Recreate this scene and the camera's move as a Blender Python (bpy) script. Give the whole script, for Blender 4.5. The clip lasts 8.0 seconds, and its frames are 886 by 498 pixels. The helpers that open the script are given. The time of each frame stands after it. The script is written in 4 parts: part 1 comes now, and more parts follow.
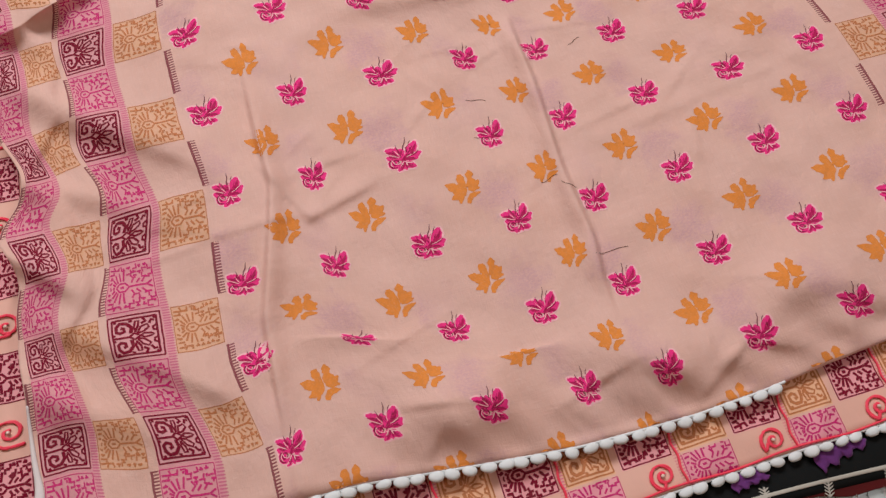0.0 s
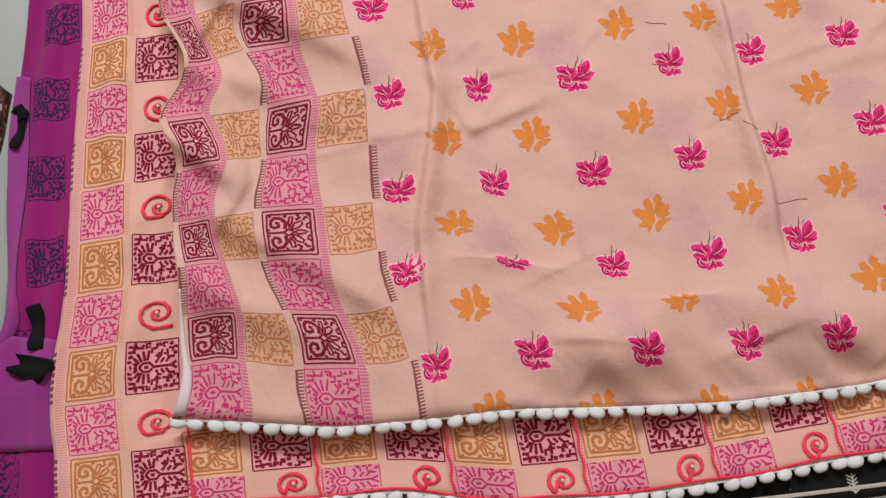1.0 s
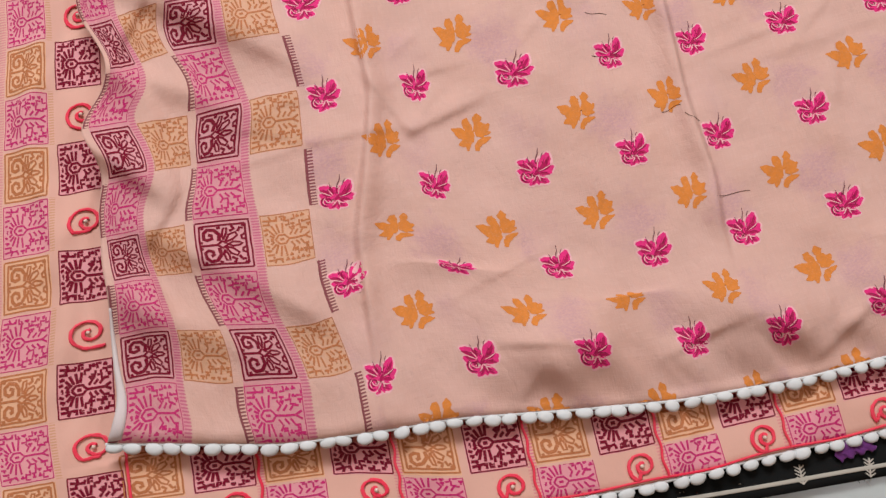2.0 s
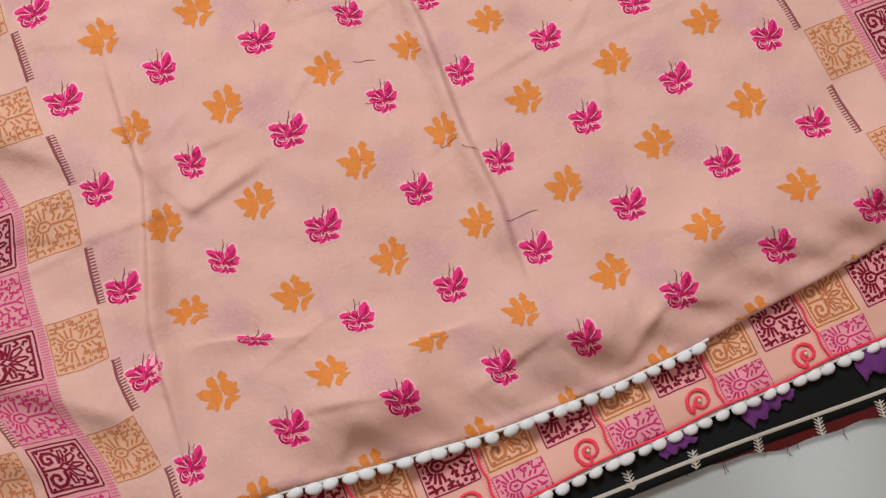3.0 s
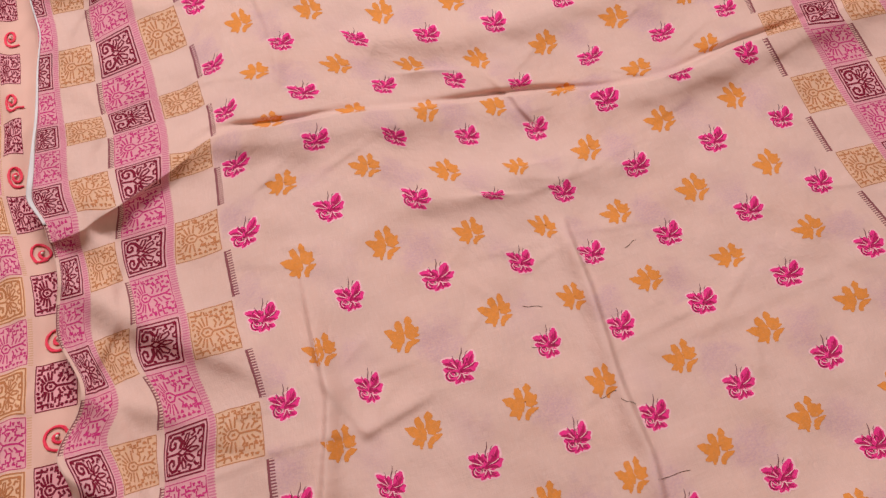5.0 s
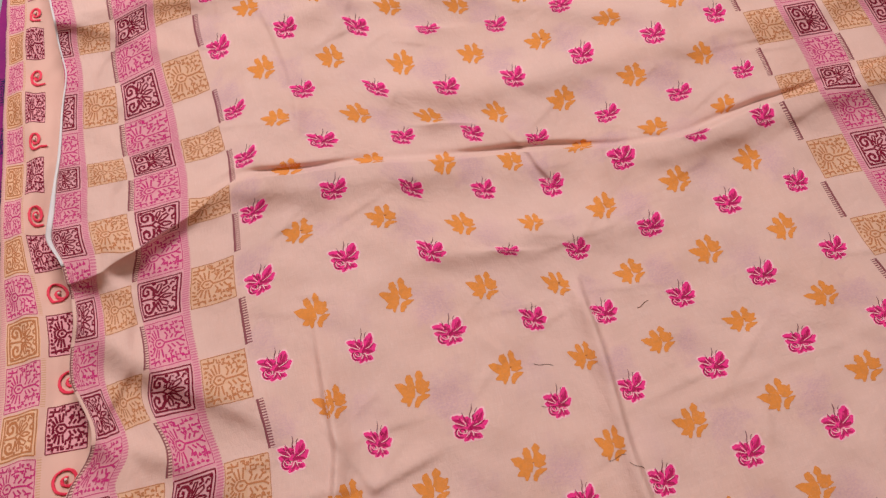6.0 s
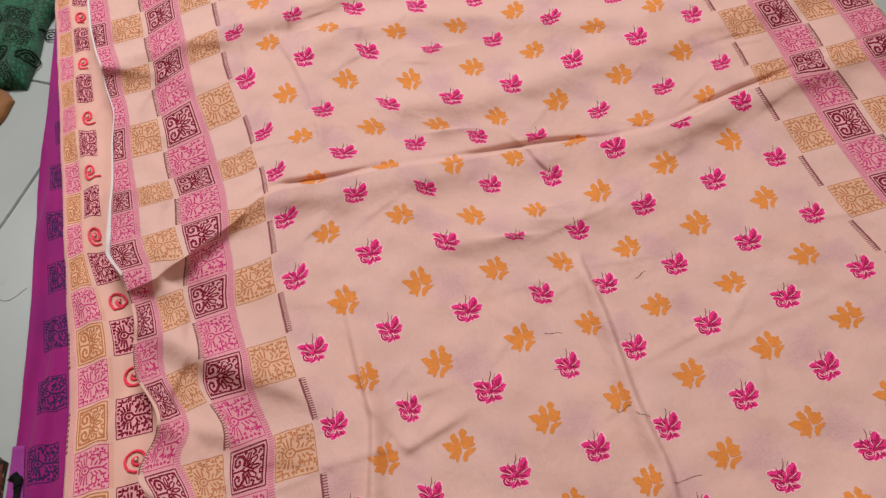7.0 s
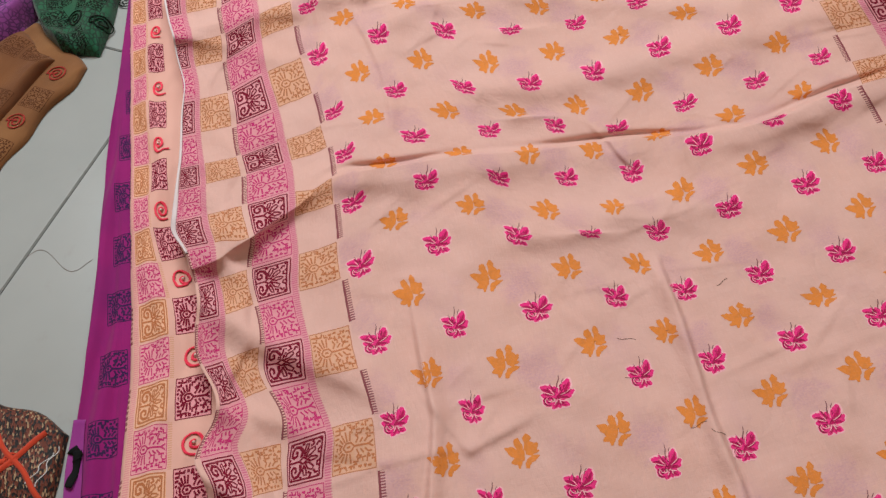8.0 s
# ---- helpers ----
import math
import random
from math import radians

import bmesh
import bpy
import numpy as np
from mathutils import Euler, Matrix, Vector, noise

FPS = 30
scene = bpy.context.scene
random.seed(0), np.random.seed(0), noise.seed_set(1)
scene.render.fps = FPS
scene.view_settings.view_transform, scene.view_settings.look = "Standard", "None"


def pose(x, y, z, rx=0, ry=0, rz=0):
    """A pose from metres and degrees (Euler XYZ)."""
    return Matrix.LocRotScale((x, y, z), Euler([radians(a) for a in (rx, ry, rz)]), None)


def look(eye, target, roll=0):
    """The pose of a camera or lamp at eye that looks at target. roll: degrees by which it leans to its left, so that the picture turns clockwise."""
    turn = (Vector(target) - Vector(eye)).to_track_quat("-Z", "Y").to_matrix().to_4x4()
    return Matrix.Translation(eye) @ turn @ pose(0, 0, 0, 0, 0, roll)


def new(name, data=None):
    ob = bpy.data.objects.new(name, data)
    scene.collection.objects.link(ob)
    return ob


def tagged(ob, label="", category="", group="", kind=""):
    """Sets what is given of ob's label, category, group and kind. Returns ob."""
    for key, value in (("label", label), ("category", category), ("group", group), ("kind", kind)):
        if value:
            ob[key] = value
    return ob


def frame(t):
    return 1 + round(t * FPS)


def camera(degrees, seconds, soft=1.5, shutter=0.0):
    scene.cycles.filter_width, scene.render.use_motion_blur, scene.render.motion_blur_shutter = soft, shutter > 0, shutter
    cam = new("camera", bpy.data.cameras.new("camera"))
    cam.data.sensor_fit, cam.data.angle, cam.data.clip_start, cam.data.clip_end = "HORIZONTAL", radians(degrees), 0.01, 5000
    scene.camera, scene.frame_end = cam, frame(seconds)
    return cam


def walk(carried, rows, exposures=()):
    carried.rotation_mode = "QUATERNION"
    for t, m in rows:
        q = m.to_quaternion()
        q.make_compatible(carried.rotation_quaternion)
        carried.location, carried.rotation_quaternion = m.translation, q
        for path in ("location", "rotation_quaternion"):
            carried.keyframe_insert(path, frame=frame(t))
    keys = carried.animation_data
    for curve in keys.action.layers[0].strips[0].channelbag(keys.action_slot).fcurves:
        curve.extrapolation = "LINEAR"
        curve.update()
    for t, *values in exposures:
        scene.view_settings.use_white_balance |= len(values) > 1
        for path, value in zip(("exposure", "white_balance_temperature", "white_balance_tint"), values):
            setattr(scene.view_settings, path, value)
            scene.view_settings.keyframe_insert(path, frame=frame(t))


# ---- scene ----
cam = camera(55.9, 8.0, soft=1.4)
PATH = [
    (0, (0.064, -0.119, 0.647), (0.356, 0.63, -1.185), 4.6),
    (0.2, (0.055, -0.116, 0.633), (0.336, 0.583, -1.219), 5.1),
    (0.5, (0.033, -0.109, 0.628), (0.246, 0.553, -1.247), 3.6),
    (0.7, (0.014, -0.101, 0.629), (0.166, 0.547, -1.257), 1.0),
    (1, (-0.005, -0.091, 0.619), (0.093, 0.522, -1.283), -0.1),
    (1.2, (-0.015, -0.081, 0.615), (0.061, 0.502, -1.296), -0.4),
    (2.3, (0.044, -0.065, 0.611), (0.252, 0.461, -1.308), 7.3),
    (2.5, (0.068, -0.069, 0.615), (0.278, 0.463, -1.301), 5.3),
    (2.7, (0.093, -0.075, 0.613), (0.336, 0.455, -1.300), 5.8),
    (3, (0.131, -0.075, 0.62), (0.454, 0.466, -1.278), 8.3),
    (3.1, (0.144, -0.071, 0.622), (0.514, 0.466, -1.268), 11.0),
    (3.2, (0.150, -0.078, 0.624), (0.549, 0.481, -1.255), 11.1),
    (3.5, (0.164, -0.079, 0.631), (0.573, 0.496, -1.24), 9.6),
    (3.7, (0.169, -0.079, 0.637), (0.586, 0.512, -1.227), 9.1),
    (3.9, (0.166, -0.075, 0.652), (0.576, 0.554, -1.201), 7.3),
    (4, (0.162, -0.069, 0.657), (0.588, 0.57, -1.189), 8.4),
    (4.1, (0.152, -0.064, 0.671), (0.538, 0.633, -1.163), 4.4),
    (4.2, (0.141, -0.059, 0.693), (0.499, 0.701, -1.122), 1.4),
    (4.3, (0.141, -0.065, 0.702), (0.466, 0.758, -1.092), -1.2),
    (4.5, (0.116, -0.062, 0.712), (0.452, 0.79, -1.066), -0.1),
    (4.7, (0.096, -0.049, 0.717), (0.384, 0.831, -1.055), -1.7),
    (4.9, (0.073, -0.016, 0.718), (0.360, 0.859, -1.057), 0.7),
    (5, (0.069, -0.001, 0.697), (0.341, 0.909, -1.064), 1.3),
    (5.1, (0.069, 0.019, 0.689), (0.350, 0.923, -1.073), 3.3),
    (5.2, (0.068, 0.039, 0.681), (0.378, 0.943, -1.076), 5.9),
    (6.3, (0.068, -0.006, 0.738), (0.268, 1.008, -0.974), -2.4),
    (6.5, (0.063, -0.035, 0.753), (0.231, 1.012, -0.943), -5.8),
    (6.7, (0.063, -0.053, 0.760), (0.273, 1.003, -0.925), -5.2),
    (7, (0.059, -0.071, 0.766), (0.281, 0.989, -0.915), -4.8),
    (7.2, (0.067, -0.068, 0.759), (0.283, 0.978, -0.932), -4.6),
    (7.5, (0.06, -0.042, 0.743), (0.242, 0.974, -0.97), -4.6),
    (7.7, (0.051, -0.033, 0.742), (0.189, 0.991, -0.971), -5.3),
    (8, (0.051, -0.03, 0.752), (0.131, 1.001, -0.96), -8.1),
]

EXPOSURES = [(0.0, -0.2), (1.0, -0.08), (2.5, -0.1), (4.5, -0.14), (6.5, -0.2), (8.0, -0.23)]
walk(cam, [(t, look(eye, target, roll)) for t, eye, target, roll in PATH], EXPOSURES)

# ---- light: ceiling lights of the room ----
world = bpy.data.worlds.new("world")
scene.world = world
world.use_nodes = True
world.node_tree.nodes["Background"].inputs[0].default_value = (1.0, 0.95, 0.88, 1)
world.node_tree.nodes["Background"].inputs[1].default_value = 0.05


def ceiling_lamp(name, eye, target, sx, sy, watts, colour):
    data = bpy.data.lights.new(name, "AREA")
    data.shape, data.size, data.size_y, data.energy, data.color = "RECTANGLE", sx, sy, watts, colour
    new(name, data).matrix_world = look(eye, target)


ceiling_lamp("tube_light", (-0.15, 2.0, 2.3), (0.1, 0.3, 0), 1.8, 0.8, 88, (0.915, 0.960, 1.0))
ceiling_lamp("tube_light", (1.75, -0.45, 2.65), (0.3, 0.2, 0), 1.2, 0.2, 15, (0.915, 0.960, 1.0))

# ---- small node language ----


class Ex:
    """A value in a material, with ordinary arithmetic."""

    def __init__(self, tree, socket):
        self.tree, self.socket = tree, socket

    def op(self, kind, *others, clamp=False):
        node = self.tree.nodes.new("ShaderNodeMath")
        node.operation, node.use_clamp = kind, clamp
        for n, value in enumerate((self, *others)):
            if isinstance(value, Ex):
                self.tree.links.new(value.socket, node.inputs[n])
            else:
                node.inputs[n].default_value = value
        return Ex(self.tree, node.outputs[0])

    def __add__(self, o):
        return self.op("ADD", o)

    def __sub__(self, o):
        return self.op("SUBTRACT", o)

    def __mul__(self, o):
        return self.op("MULTIPLY", o)

    def __truediv__(self, o):
        return self.op("DIVIDE", o)

    def floor(self):
        return self.op("FLOOR")

    def frac(self):
        return self.op("FRACT")

    def above(self, o):
        return self.op("GREATER_THAN", o)

    def below(self, o):
        return self.op("LESS_THAN", o)

    def inside(self, a, b):
        return self.above(a) * self.below(b)

    def flip(self):
        return (self * -1.0) + 1.0

    def ramp(self, a, b):
        node = self.tree.nodes.new("ShaderNodeMapRange")
        node.interpolation_type = "SMOOTHSTEP"
        self.tree.links.new(self.socket, node.inputs[0])
        node.inputs[1].default_value, node.inputs[2].default_value = a, b
        return Ex(self.tree, node.outputs[0])


class Paint:
    """A material under construction."""

    def __init__(self, name, rough=0.85, sheen=0.0, spec=0.3):
        self.mat = bpy.data.materials.new(name)
        self.mat.use_nodes = True
        self.tree = self.mat.node_tree
        self.bsdf = self.tree.nodes["Principled BSDF"]
        self.bsdf.inputs["Roughness"].default_value = rough
        self.bsdf.inputs["Specular IOR Level"].default_value = spec
        self.bsdf.inputs["Sheen Weight"].default_value = sheen
        self.bsdf.inputs["Sheen Roughness"].default_value = 0.5

    def node(self, kind, **settings):
        n = self.tree.nodes.new(kind)
        for key, value in settings.items():
            n.inputs[key].default_value = value
        return n

    def uv(self):
        split = self.node("ShaderNodeSeparateXYZ")
        self.tree.links.new(self.node("ShaderNodeUVMap").outputs[0], split.inputs[0])
        return Ex(self.tree, split.outputs[0]), Ex(self.tree, split.outputs[1])

    def place(self, sx=1.0, sy=1.0, sz=1.0, uv=False):
        src = self.node("ShaderNodeUVMap").outputs[0] if uv else self.node("ShaderNodeTexCoord").outputs["Object"]
        mp = self.node("ShaderNodeMapping")
        mp.inputs["Scale"].default_value = (sx, sy, sz)
        self.tree.links.new(src, mp.inputs[0])
        return mp.outputs[0]

    def noise(self, scale, detail=3.0, rough=0.5, at=None):
        n = self.node("ShaderNodeTexNoise", Scale=scale, Detail=detail, Roughness=rough)
        self.tree.links.new(at or self.place(), n.inputs["Vector"])
        return Ex(self.tree, n.outputs[0])

    def colour(self, rgb):
        n = self.node("ShaderNodeRGB")
        n.outputs[0].default_value = (*rgb, 1)
        return n.outputs[0]

    def mix(self, a, b, factor, kind="MIX"):
        n = self.node("ShaderNodeMix")
        n.data_type, n.blend_type = "RGBA", kind
        a = self.colour(a) if isinstance(a, tuple) else a
        b = self.colour(b) if isinstance(b, tuple) else b
        self.tree.links.new(a, n.inputs[6])
        self.tree.links.new(b, n.inputs[7])
        if isinstance(factor, Ex):
            self.tree.links.new(factor.socket, n.inputs[0])
        else:
            n.inputs[0].default_value = factor
        return n.outputs[2]

    def thin(self, colour, share):
        """Lets light through a thin cloth."""
        glow, both = self.node("ShaderNodeBsdfTranslucent"), self.node("ShaderNodeMixShader", Fac=share)
        out = self.tree.nodes["Material Output"]
        self.tree.links.new(colour, glow.inputs[0])
        self.tree.links.new(self.bsdf.outputs[0], both.inputs[1])
        self.tree.links.new(glow.outputs[0], both.inputs[2])
        self.tree.links.new(both.outputs[0], out.inputs[0])

    def done(self, colour, bump=None, strength=0.3, distance=0.001):
        self.tree.links.new(colour, self.bsdf.inputs["Base Color"])
        if bump is not None:
            b = self.node("ShaderNodeBump", Strength=strength, Distance=distance)
            self.tree.links.new(bump.socket, b.inputs["Height"])
            self.tree.links.new(b.outputs[0], self.bsdf.inputs["Normal"])
        return self.mat


PEACH, PEACH_DEEP = (0.83, 0.53, 0.45), (0.82, 0.46, 0.345)
PINK_GROUND, TAN_GROUND = (0.80, 0.29, 0.38), (0.82, 0.46, 0.265)
MAROON, HOT_PINK, BROWN = (0.20, 0.002, 0.022), (0.58, 0.020, 0.16), (0.52, 0.18, 0.07)


def weave(p):
    """Thread relief of a thin cotton: slubs both ways and small crumples."""
    a = p.noise(1.0, 3, 0.6, p.place(60, 900, 1, uv=True))
    b = p.noise(1.0, 3, 0.6, p.place(900, 60, 1, uv=True))
    c = p.noise(24, 3, 0.5, p.place(1, 1, 1, uv=True))
    d = (p.noise(22, 5, 0.6, p.place(1, 0.55, 1, uv=True)) - 0.5).op("ABSOLUTE").op("POWER", 0.6)
    return a, b, (a + b) * 0.16 + c * 2.2 + d * 0.9


def cotton(name, rgb, other, amount=0.5, rough=0.85, sheen=0.15, spec=0.3):
    p = Paint(name, rough, sheen, spec)
    a, b, height = weave(p)
    col = p.mix(rgb, other, p.noise(14, 4).ramp(0.3, 0.75) * amount)
    col = p.mix(col, tuple(min(1, c * 1.12) for c in rgb), (a * b).ramp(0.27, 0.5) * 0.35)
    return p.done(col, height, 0.35, 0.0012)


def ink(name, rgb, fade=0.25):
    """Printed dye that lets some of the cloth through."""
    p = Paint(name, 0.85, 0.0, 0.15)
    n = p.noise(260, 3, 0.6)
    col = p.mix(rgb, tuple(c * 0.8 + 0.03 * d for c, d in zip(rgb, PEACH)), n.ramp(0.35, 0.75) * 0.8)
    col = p.mix(col, PEACH, p.noise(900, 2).ramp(0.52, 0.75) * fade)
    return p.done(col)


def border_cloth(name):
    """Peach cotton with its block-printed borders, in the cloth's own metres."""
    p = Paint(name, 0.85, 0.12)
    u, v = p.uv()
    a, b, height = weave(p)
    col = p.mix(PEACH, PEACH_DEEP, p.noise(9, 4, 0.5).ramp(0.35, 0.8) * 0.35)
    col = p.mix(col, (0.88, 0.59, 0.52), (a * b).ramp(0.22, 0.42) * 0.6)
    # prints of the layer below that show through
    gx = (u / 0.080 + 0.62).frac() - 0.5
    gy = (v / 0.083 + 0.20).frac() - 0.5
    spot = (gx * gx * 1.3 + gy * gy).op("SQRT") + (p.noise(60, 3, 0.6, p.place(1, 1, 1, uv=True)) - 0.5) * 0.7
    some = p.noise(9, 2, 0.5, p.place(1, 1, 1, uv=True)).ramp(0.34, 0.56)
    grain = p.noise(420, 2, 0.6, p.place(1, 1.4, 1, uv=True)).ramp(0.3, 0.7)
    body = (u - 0.28).op("ABSOLUTE").below(0.30)
    col = p.mix(col, (0.62, 0.32, 0.42), spot.ramp(0.40, 0.08) * some * body * (grain * 0.7 + 0.3) * 0.55)
    w = (u - 0.28525).op("ABSOLUTE") - 0.30325
    k, f = ((w + 0.0035) / 0.051).floor(), ((w + 0.0035) / 0.051).frac()
    g = ((v - 0.033) / 0.0995 + 0.25).frac()
    row, h = (g * 2.0).floor(), (g * 2.0).frac()
    border = w.above(-0.0035)
    odd = (k * 0.5).frac().above(0.25)
    wobble = (p.noise(110, 2, 0.5, p.place(1, 1, 1, uv=True)) - 0.5) * 0.05
    block = (f + wobble).inside(0.15, 0.985) * (h + wobble).inside(0.03, 0.97)
    strip = (f + wobble * 0.5).inside(0.0, 0.13)
    hatch = (v / 0.0026).frac().below(0.5)
    spine = f.inside(0.085, 0.13)
    blotch = p.noise(160, 3, 0.6, p.place(1, 1, 1, uv=True)).ramp(0.3, 0.8) * 0.3 + 0.62
    even = odd.flip()
    col = p.mix(col, TAN_GROUND, border * even * row.flip() * block * blotch)
    col = p.mix(col, PINK_GROUND, border * odd * f.inside(0.02, 0.99) * blotch * 0.95)
    col = p.mix(col, (0.82, 0.43, 0.45), border * odd * row.flip() * block * 0.75)
    col = p.mix(col, (0.66, 0.13, 0.25), border * odd * strip * hatch * 0.75)
    col = p.mix(col, (0.22, 0.008, 0.035), border * even * row * strip * hatch.op("MAXIMUM", spine) * 0.85 * h.inside(0.03, 0.97))
    p.thin(p.mix(col, (1.0, 0.72, 0.55), 0.8, "MULTIPLY"), 0.20)
    return p.done(col, height, 0.7, 0.0019)


def checked_cloth(name):
    """The lower peach cloth: checks of dye along its left edge and its hem."""
    p = Paint(name, 0.85, 0.12)
    u, v = p.uv()
    a, b, height = weave(p)
    col = p.mix((0.76, 0.43, 0.345), (0.73, 0.38, 0.30), p.noise(12, 4).ramp(0.35, 0.8) * 0.4)
    blotch = p.noise(160, 3, 0.6, p.place(1, 1, 1, uv=True)).ramp(0.3, 0.8) * 0.25 + 0.7
    left = u.below(0.0925)
    # left columns
    g = ((v - 0.418 + 0.024) / 0.096).frac()
    row, h = (g * 2.0).floor(), (g * 2.0).frac()
    c0, c1 = u.inside(0.0115, 0.047), u.inside(0.0535, 0.0905)
    cell = h.inside(0.04, 0.96)
    hatch = (v / 0.0024).frac().below(0.5)
    col = p.mix(col, TAN_GROUND, left * c0 * row.flip() * cell * blotch)
    col = p.mix(col, PINK_GROUND, left * c0 * row * cell * blotch * 0.8)
    col = p.mix(col, (0.80, 0.32, 0.37), left * c1 * row.flip() * cell * 0.8)
    col = p.mix(col, (0.66, 0.16, 0.25), left * u.inside(0.0045, 0.0105) * hatch * 0.6)
    col = p.mix(col, MAROON, left * u.inside(-0.004, 0.003) * row.flip() * (v / 0.006).frac().below(0.6) * 0.9)
    col = p.mix(col, (0.60, 0.28, 0.12), left * row * u.inside(0.0475, 0.0515) * hatch * 0.6)
    # hem rows
    hem = left.flip() * v.below(0.0725)
    s = ((u - 0.300 + 0.0238) / 0.0955).frac()
    side, e = (s * 2.0).floor(), (s * 2.0).frac()
    r1, r2 = v.inside(0.001, 0.0255), v.inside(0.0275, 0.071)
    cell = e.inside(0.05, 0.93)
    hatch = (v / 0.0024).frac().below(0.5)
    col = p.mix(col, TAN_GROUND, hem * r2 * side.flip() * cell * blotch)
    col = p.mix(col, (0.80, 0.32, 0.37), hem * r2 * side * cell * 0.8)
    col = p.mix(col, PINK_GROUND, hem * r1 * side.flip() * cell * blotch)
    col = p.mix(col, (0.70, 0.16, 0.26), hem * side.flip() * e.inside(-0.01, 0.07) * hatch * 0.8)
    col = p.mix(col, (0.70, 0.24, 0.28), hem * side * e.inside(0.93, 1.0) * hatch * 0.7)
    return p.done(col, height, 0.4, 0.0012)


def tile_gloss():
    p = Paint("glazed_tile", 0.24, 0, 0.4)
    col = p.mix((0.37, 0.39, 0.37), (0.31, 0.33, 0.31), p.noise(2.2, 5, 0.6).ramp(0.3, 0.75))
    col = p.mix(col, (0.30, 0.29, 0.26), p.noise(30, 6, 0.7).ramp(0.56, 0.80) * 0.4)
    return p.done(col, p.noise(40, 3), 0.05, 0.001)


def printed_dark(name, rgb, other, scale, amount):
    """Saturated cotton with a dense small print."""
    p = Paint(name, 0.75, 0.25)
    a, b, height = weave(p)
    n = p.node("ShaderNodeTexVoronoi", Scale=scale)
    n.feature = "DISTANCE_TO_EDGE"
    p.tree.links.new(p.place(), n.inputs["Vector"])
    lines = Ex(p.tree, n.outputs[0]).ramp(0.16, 0.05)
    patch = p.noise(18, 2).ramp(0.30, 0.42)
    col = p.mix(rgb, other, lines * patch * amount)
    col = p.mix(col, tuple(c * 1.3 for c in rgb), p.noise(8, 3).ramp(0.4, 0.8) * 0.4)
    return p.done(col, height, 0.4, 0.0012)


M_TOP = border_cloth("peach_printed_cotton")
M_LOW = checked_cloth("peach_checked_cotton")
M_TILE = tile_gloss()
M_GROUT = cotton("grout", (0.10, 0.095, 0.085), (0.05, 0.05, 0.045))
# beige of the unseen walls and ceiling, chosen to warm the fill light
M_WALL = cotton("warm_bounce_beige", (0.64, 0.42, 0.27), (0.58, 0.37, 0.23), 0.5)
M_PINK = ink("pink_dye", (0.83, 0.030, 0.22), 0.12)
M_PINK_DARK = ink("crimson_dye", (0.28, 0.005, 0.055), 0.08)
M_PINK_DEEP = ink("deep_pink_dye", (0.46, 0.008, 0.095), 0.10)
M_PINK_PALE = ink("pale_pink_dye", (0.92, 0.50, 0.53), 0.15)
M_VEIN = ink("undyed_cotton", (0.82, 0.46, 0.36), 0.2)
M_STEM = ink("plum_dye", (0.17, 0.035, 0.06))
M_ORANGE = ink("orange_dye", (0.74, 0.245, 0.045), 0.2)
M_MAROON = ink("maroon_dye", MAROON, 0.08)
M_ROSE = ink("rose_dye", HOT_PINK, 0.2)
M_BROWN = ink("brown_dye", BROWN, 0.2)
M_LACE = cotton("white_lace_thread", (0.74, 0.76, 0.76), (0.62, 0.64, 0.65), 0.6)
M_SELVEDGE = cotton("undyed_selvedge", (0.74, 0.66, 0.65), (0.62, 0.52, 0.52), 0.8)
M_CORAL = cotton("coral_thread", (0.86, 0.025, 0.075), (0.9, 0.10, 0.14), 0.6, 0.6)
M_PURPLE = cotton("magenta_cotton", (0.29, 0.004, 0.14), (0.19, 0.004, 0.12), 0.8)
M_LILAC = cotton("lilac_cotton", (0.31, 0.045, 0.24), (0.24, 0.020, 0.20), 0.9)
M_TATTER = cotton("violet_cotton", (0.15, 0.03, 0.18), (0.08, 0.012, 0.10), 0.8)
M_NAVY = ink("navy_dye", (0.035, 0.012, 0.07), 0.0)
M_BLACK = cotton("black_cotton", (0.007, 0.008, 0.008), (0.014, 0.013, 0.013), 0.5, 0.9, 0.0, 0.12)
M_OXBLOOD = cotton("oxblood_cotton", (0.085, 0.008, 0.008), (0.04, 0.006, 0.006), 0.6, 0.9, 0.0, 0.15)
M_CREAM = cotton("cream_thread", (0.50, 0.46, 0.40), (0.38, 0.33, 0.27))
M_GREEN = printed_dark("green_printed_cotton", (0.003, 0.092, 0.037), (0.001, 0.014, 0.006), 150, 1.0)
M_GOLD = cotton("ochre_cotton", (0.25, 0.108, 0.034), (0.17, 0.066, 0.020), 0.9)
M_AMBER = cotton("amber_cotton", (0.20, 0.075, 0.020), (0.12, 0.040, 0.011), 0.9)
M_VIOLET = printed_dark("violet_printed_cotton", (0.24, 0.045, 0.24), (0.04, 0.008, 0.06), 150, 0.95)


def brocade():
    """Dark cloth worked in small dashes of rust, black and straw."""
    p = Paint("rust_brocade", 0.6, 0.1)
    n = p.node("ShaderNodeTexVoronoi", Scale=640)
    p.tree.links.new(p.place(1, 0.45, 1), n.inputs["Vector"])
    split = p.node("ShaderNodeSeparateColor")
    p.tree.links.new(n.outputs["Color"], split.inputs[0])
    a, b = Ex(p.tree, split.outputs[0]), Ex(p.tree, split.outputs[1])
    col = p.mix((0.008, 0.006, 0.005), (0.12, 0.025, 0.010), a.above(0.5))
    col = p.mix(col, (0.34, 0.22, 0.12), b.above(0.88))
    return p.done(col, Ex(p.tree, n.outputs[0]), 0.6, 0.001)


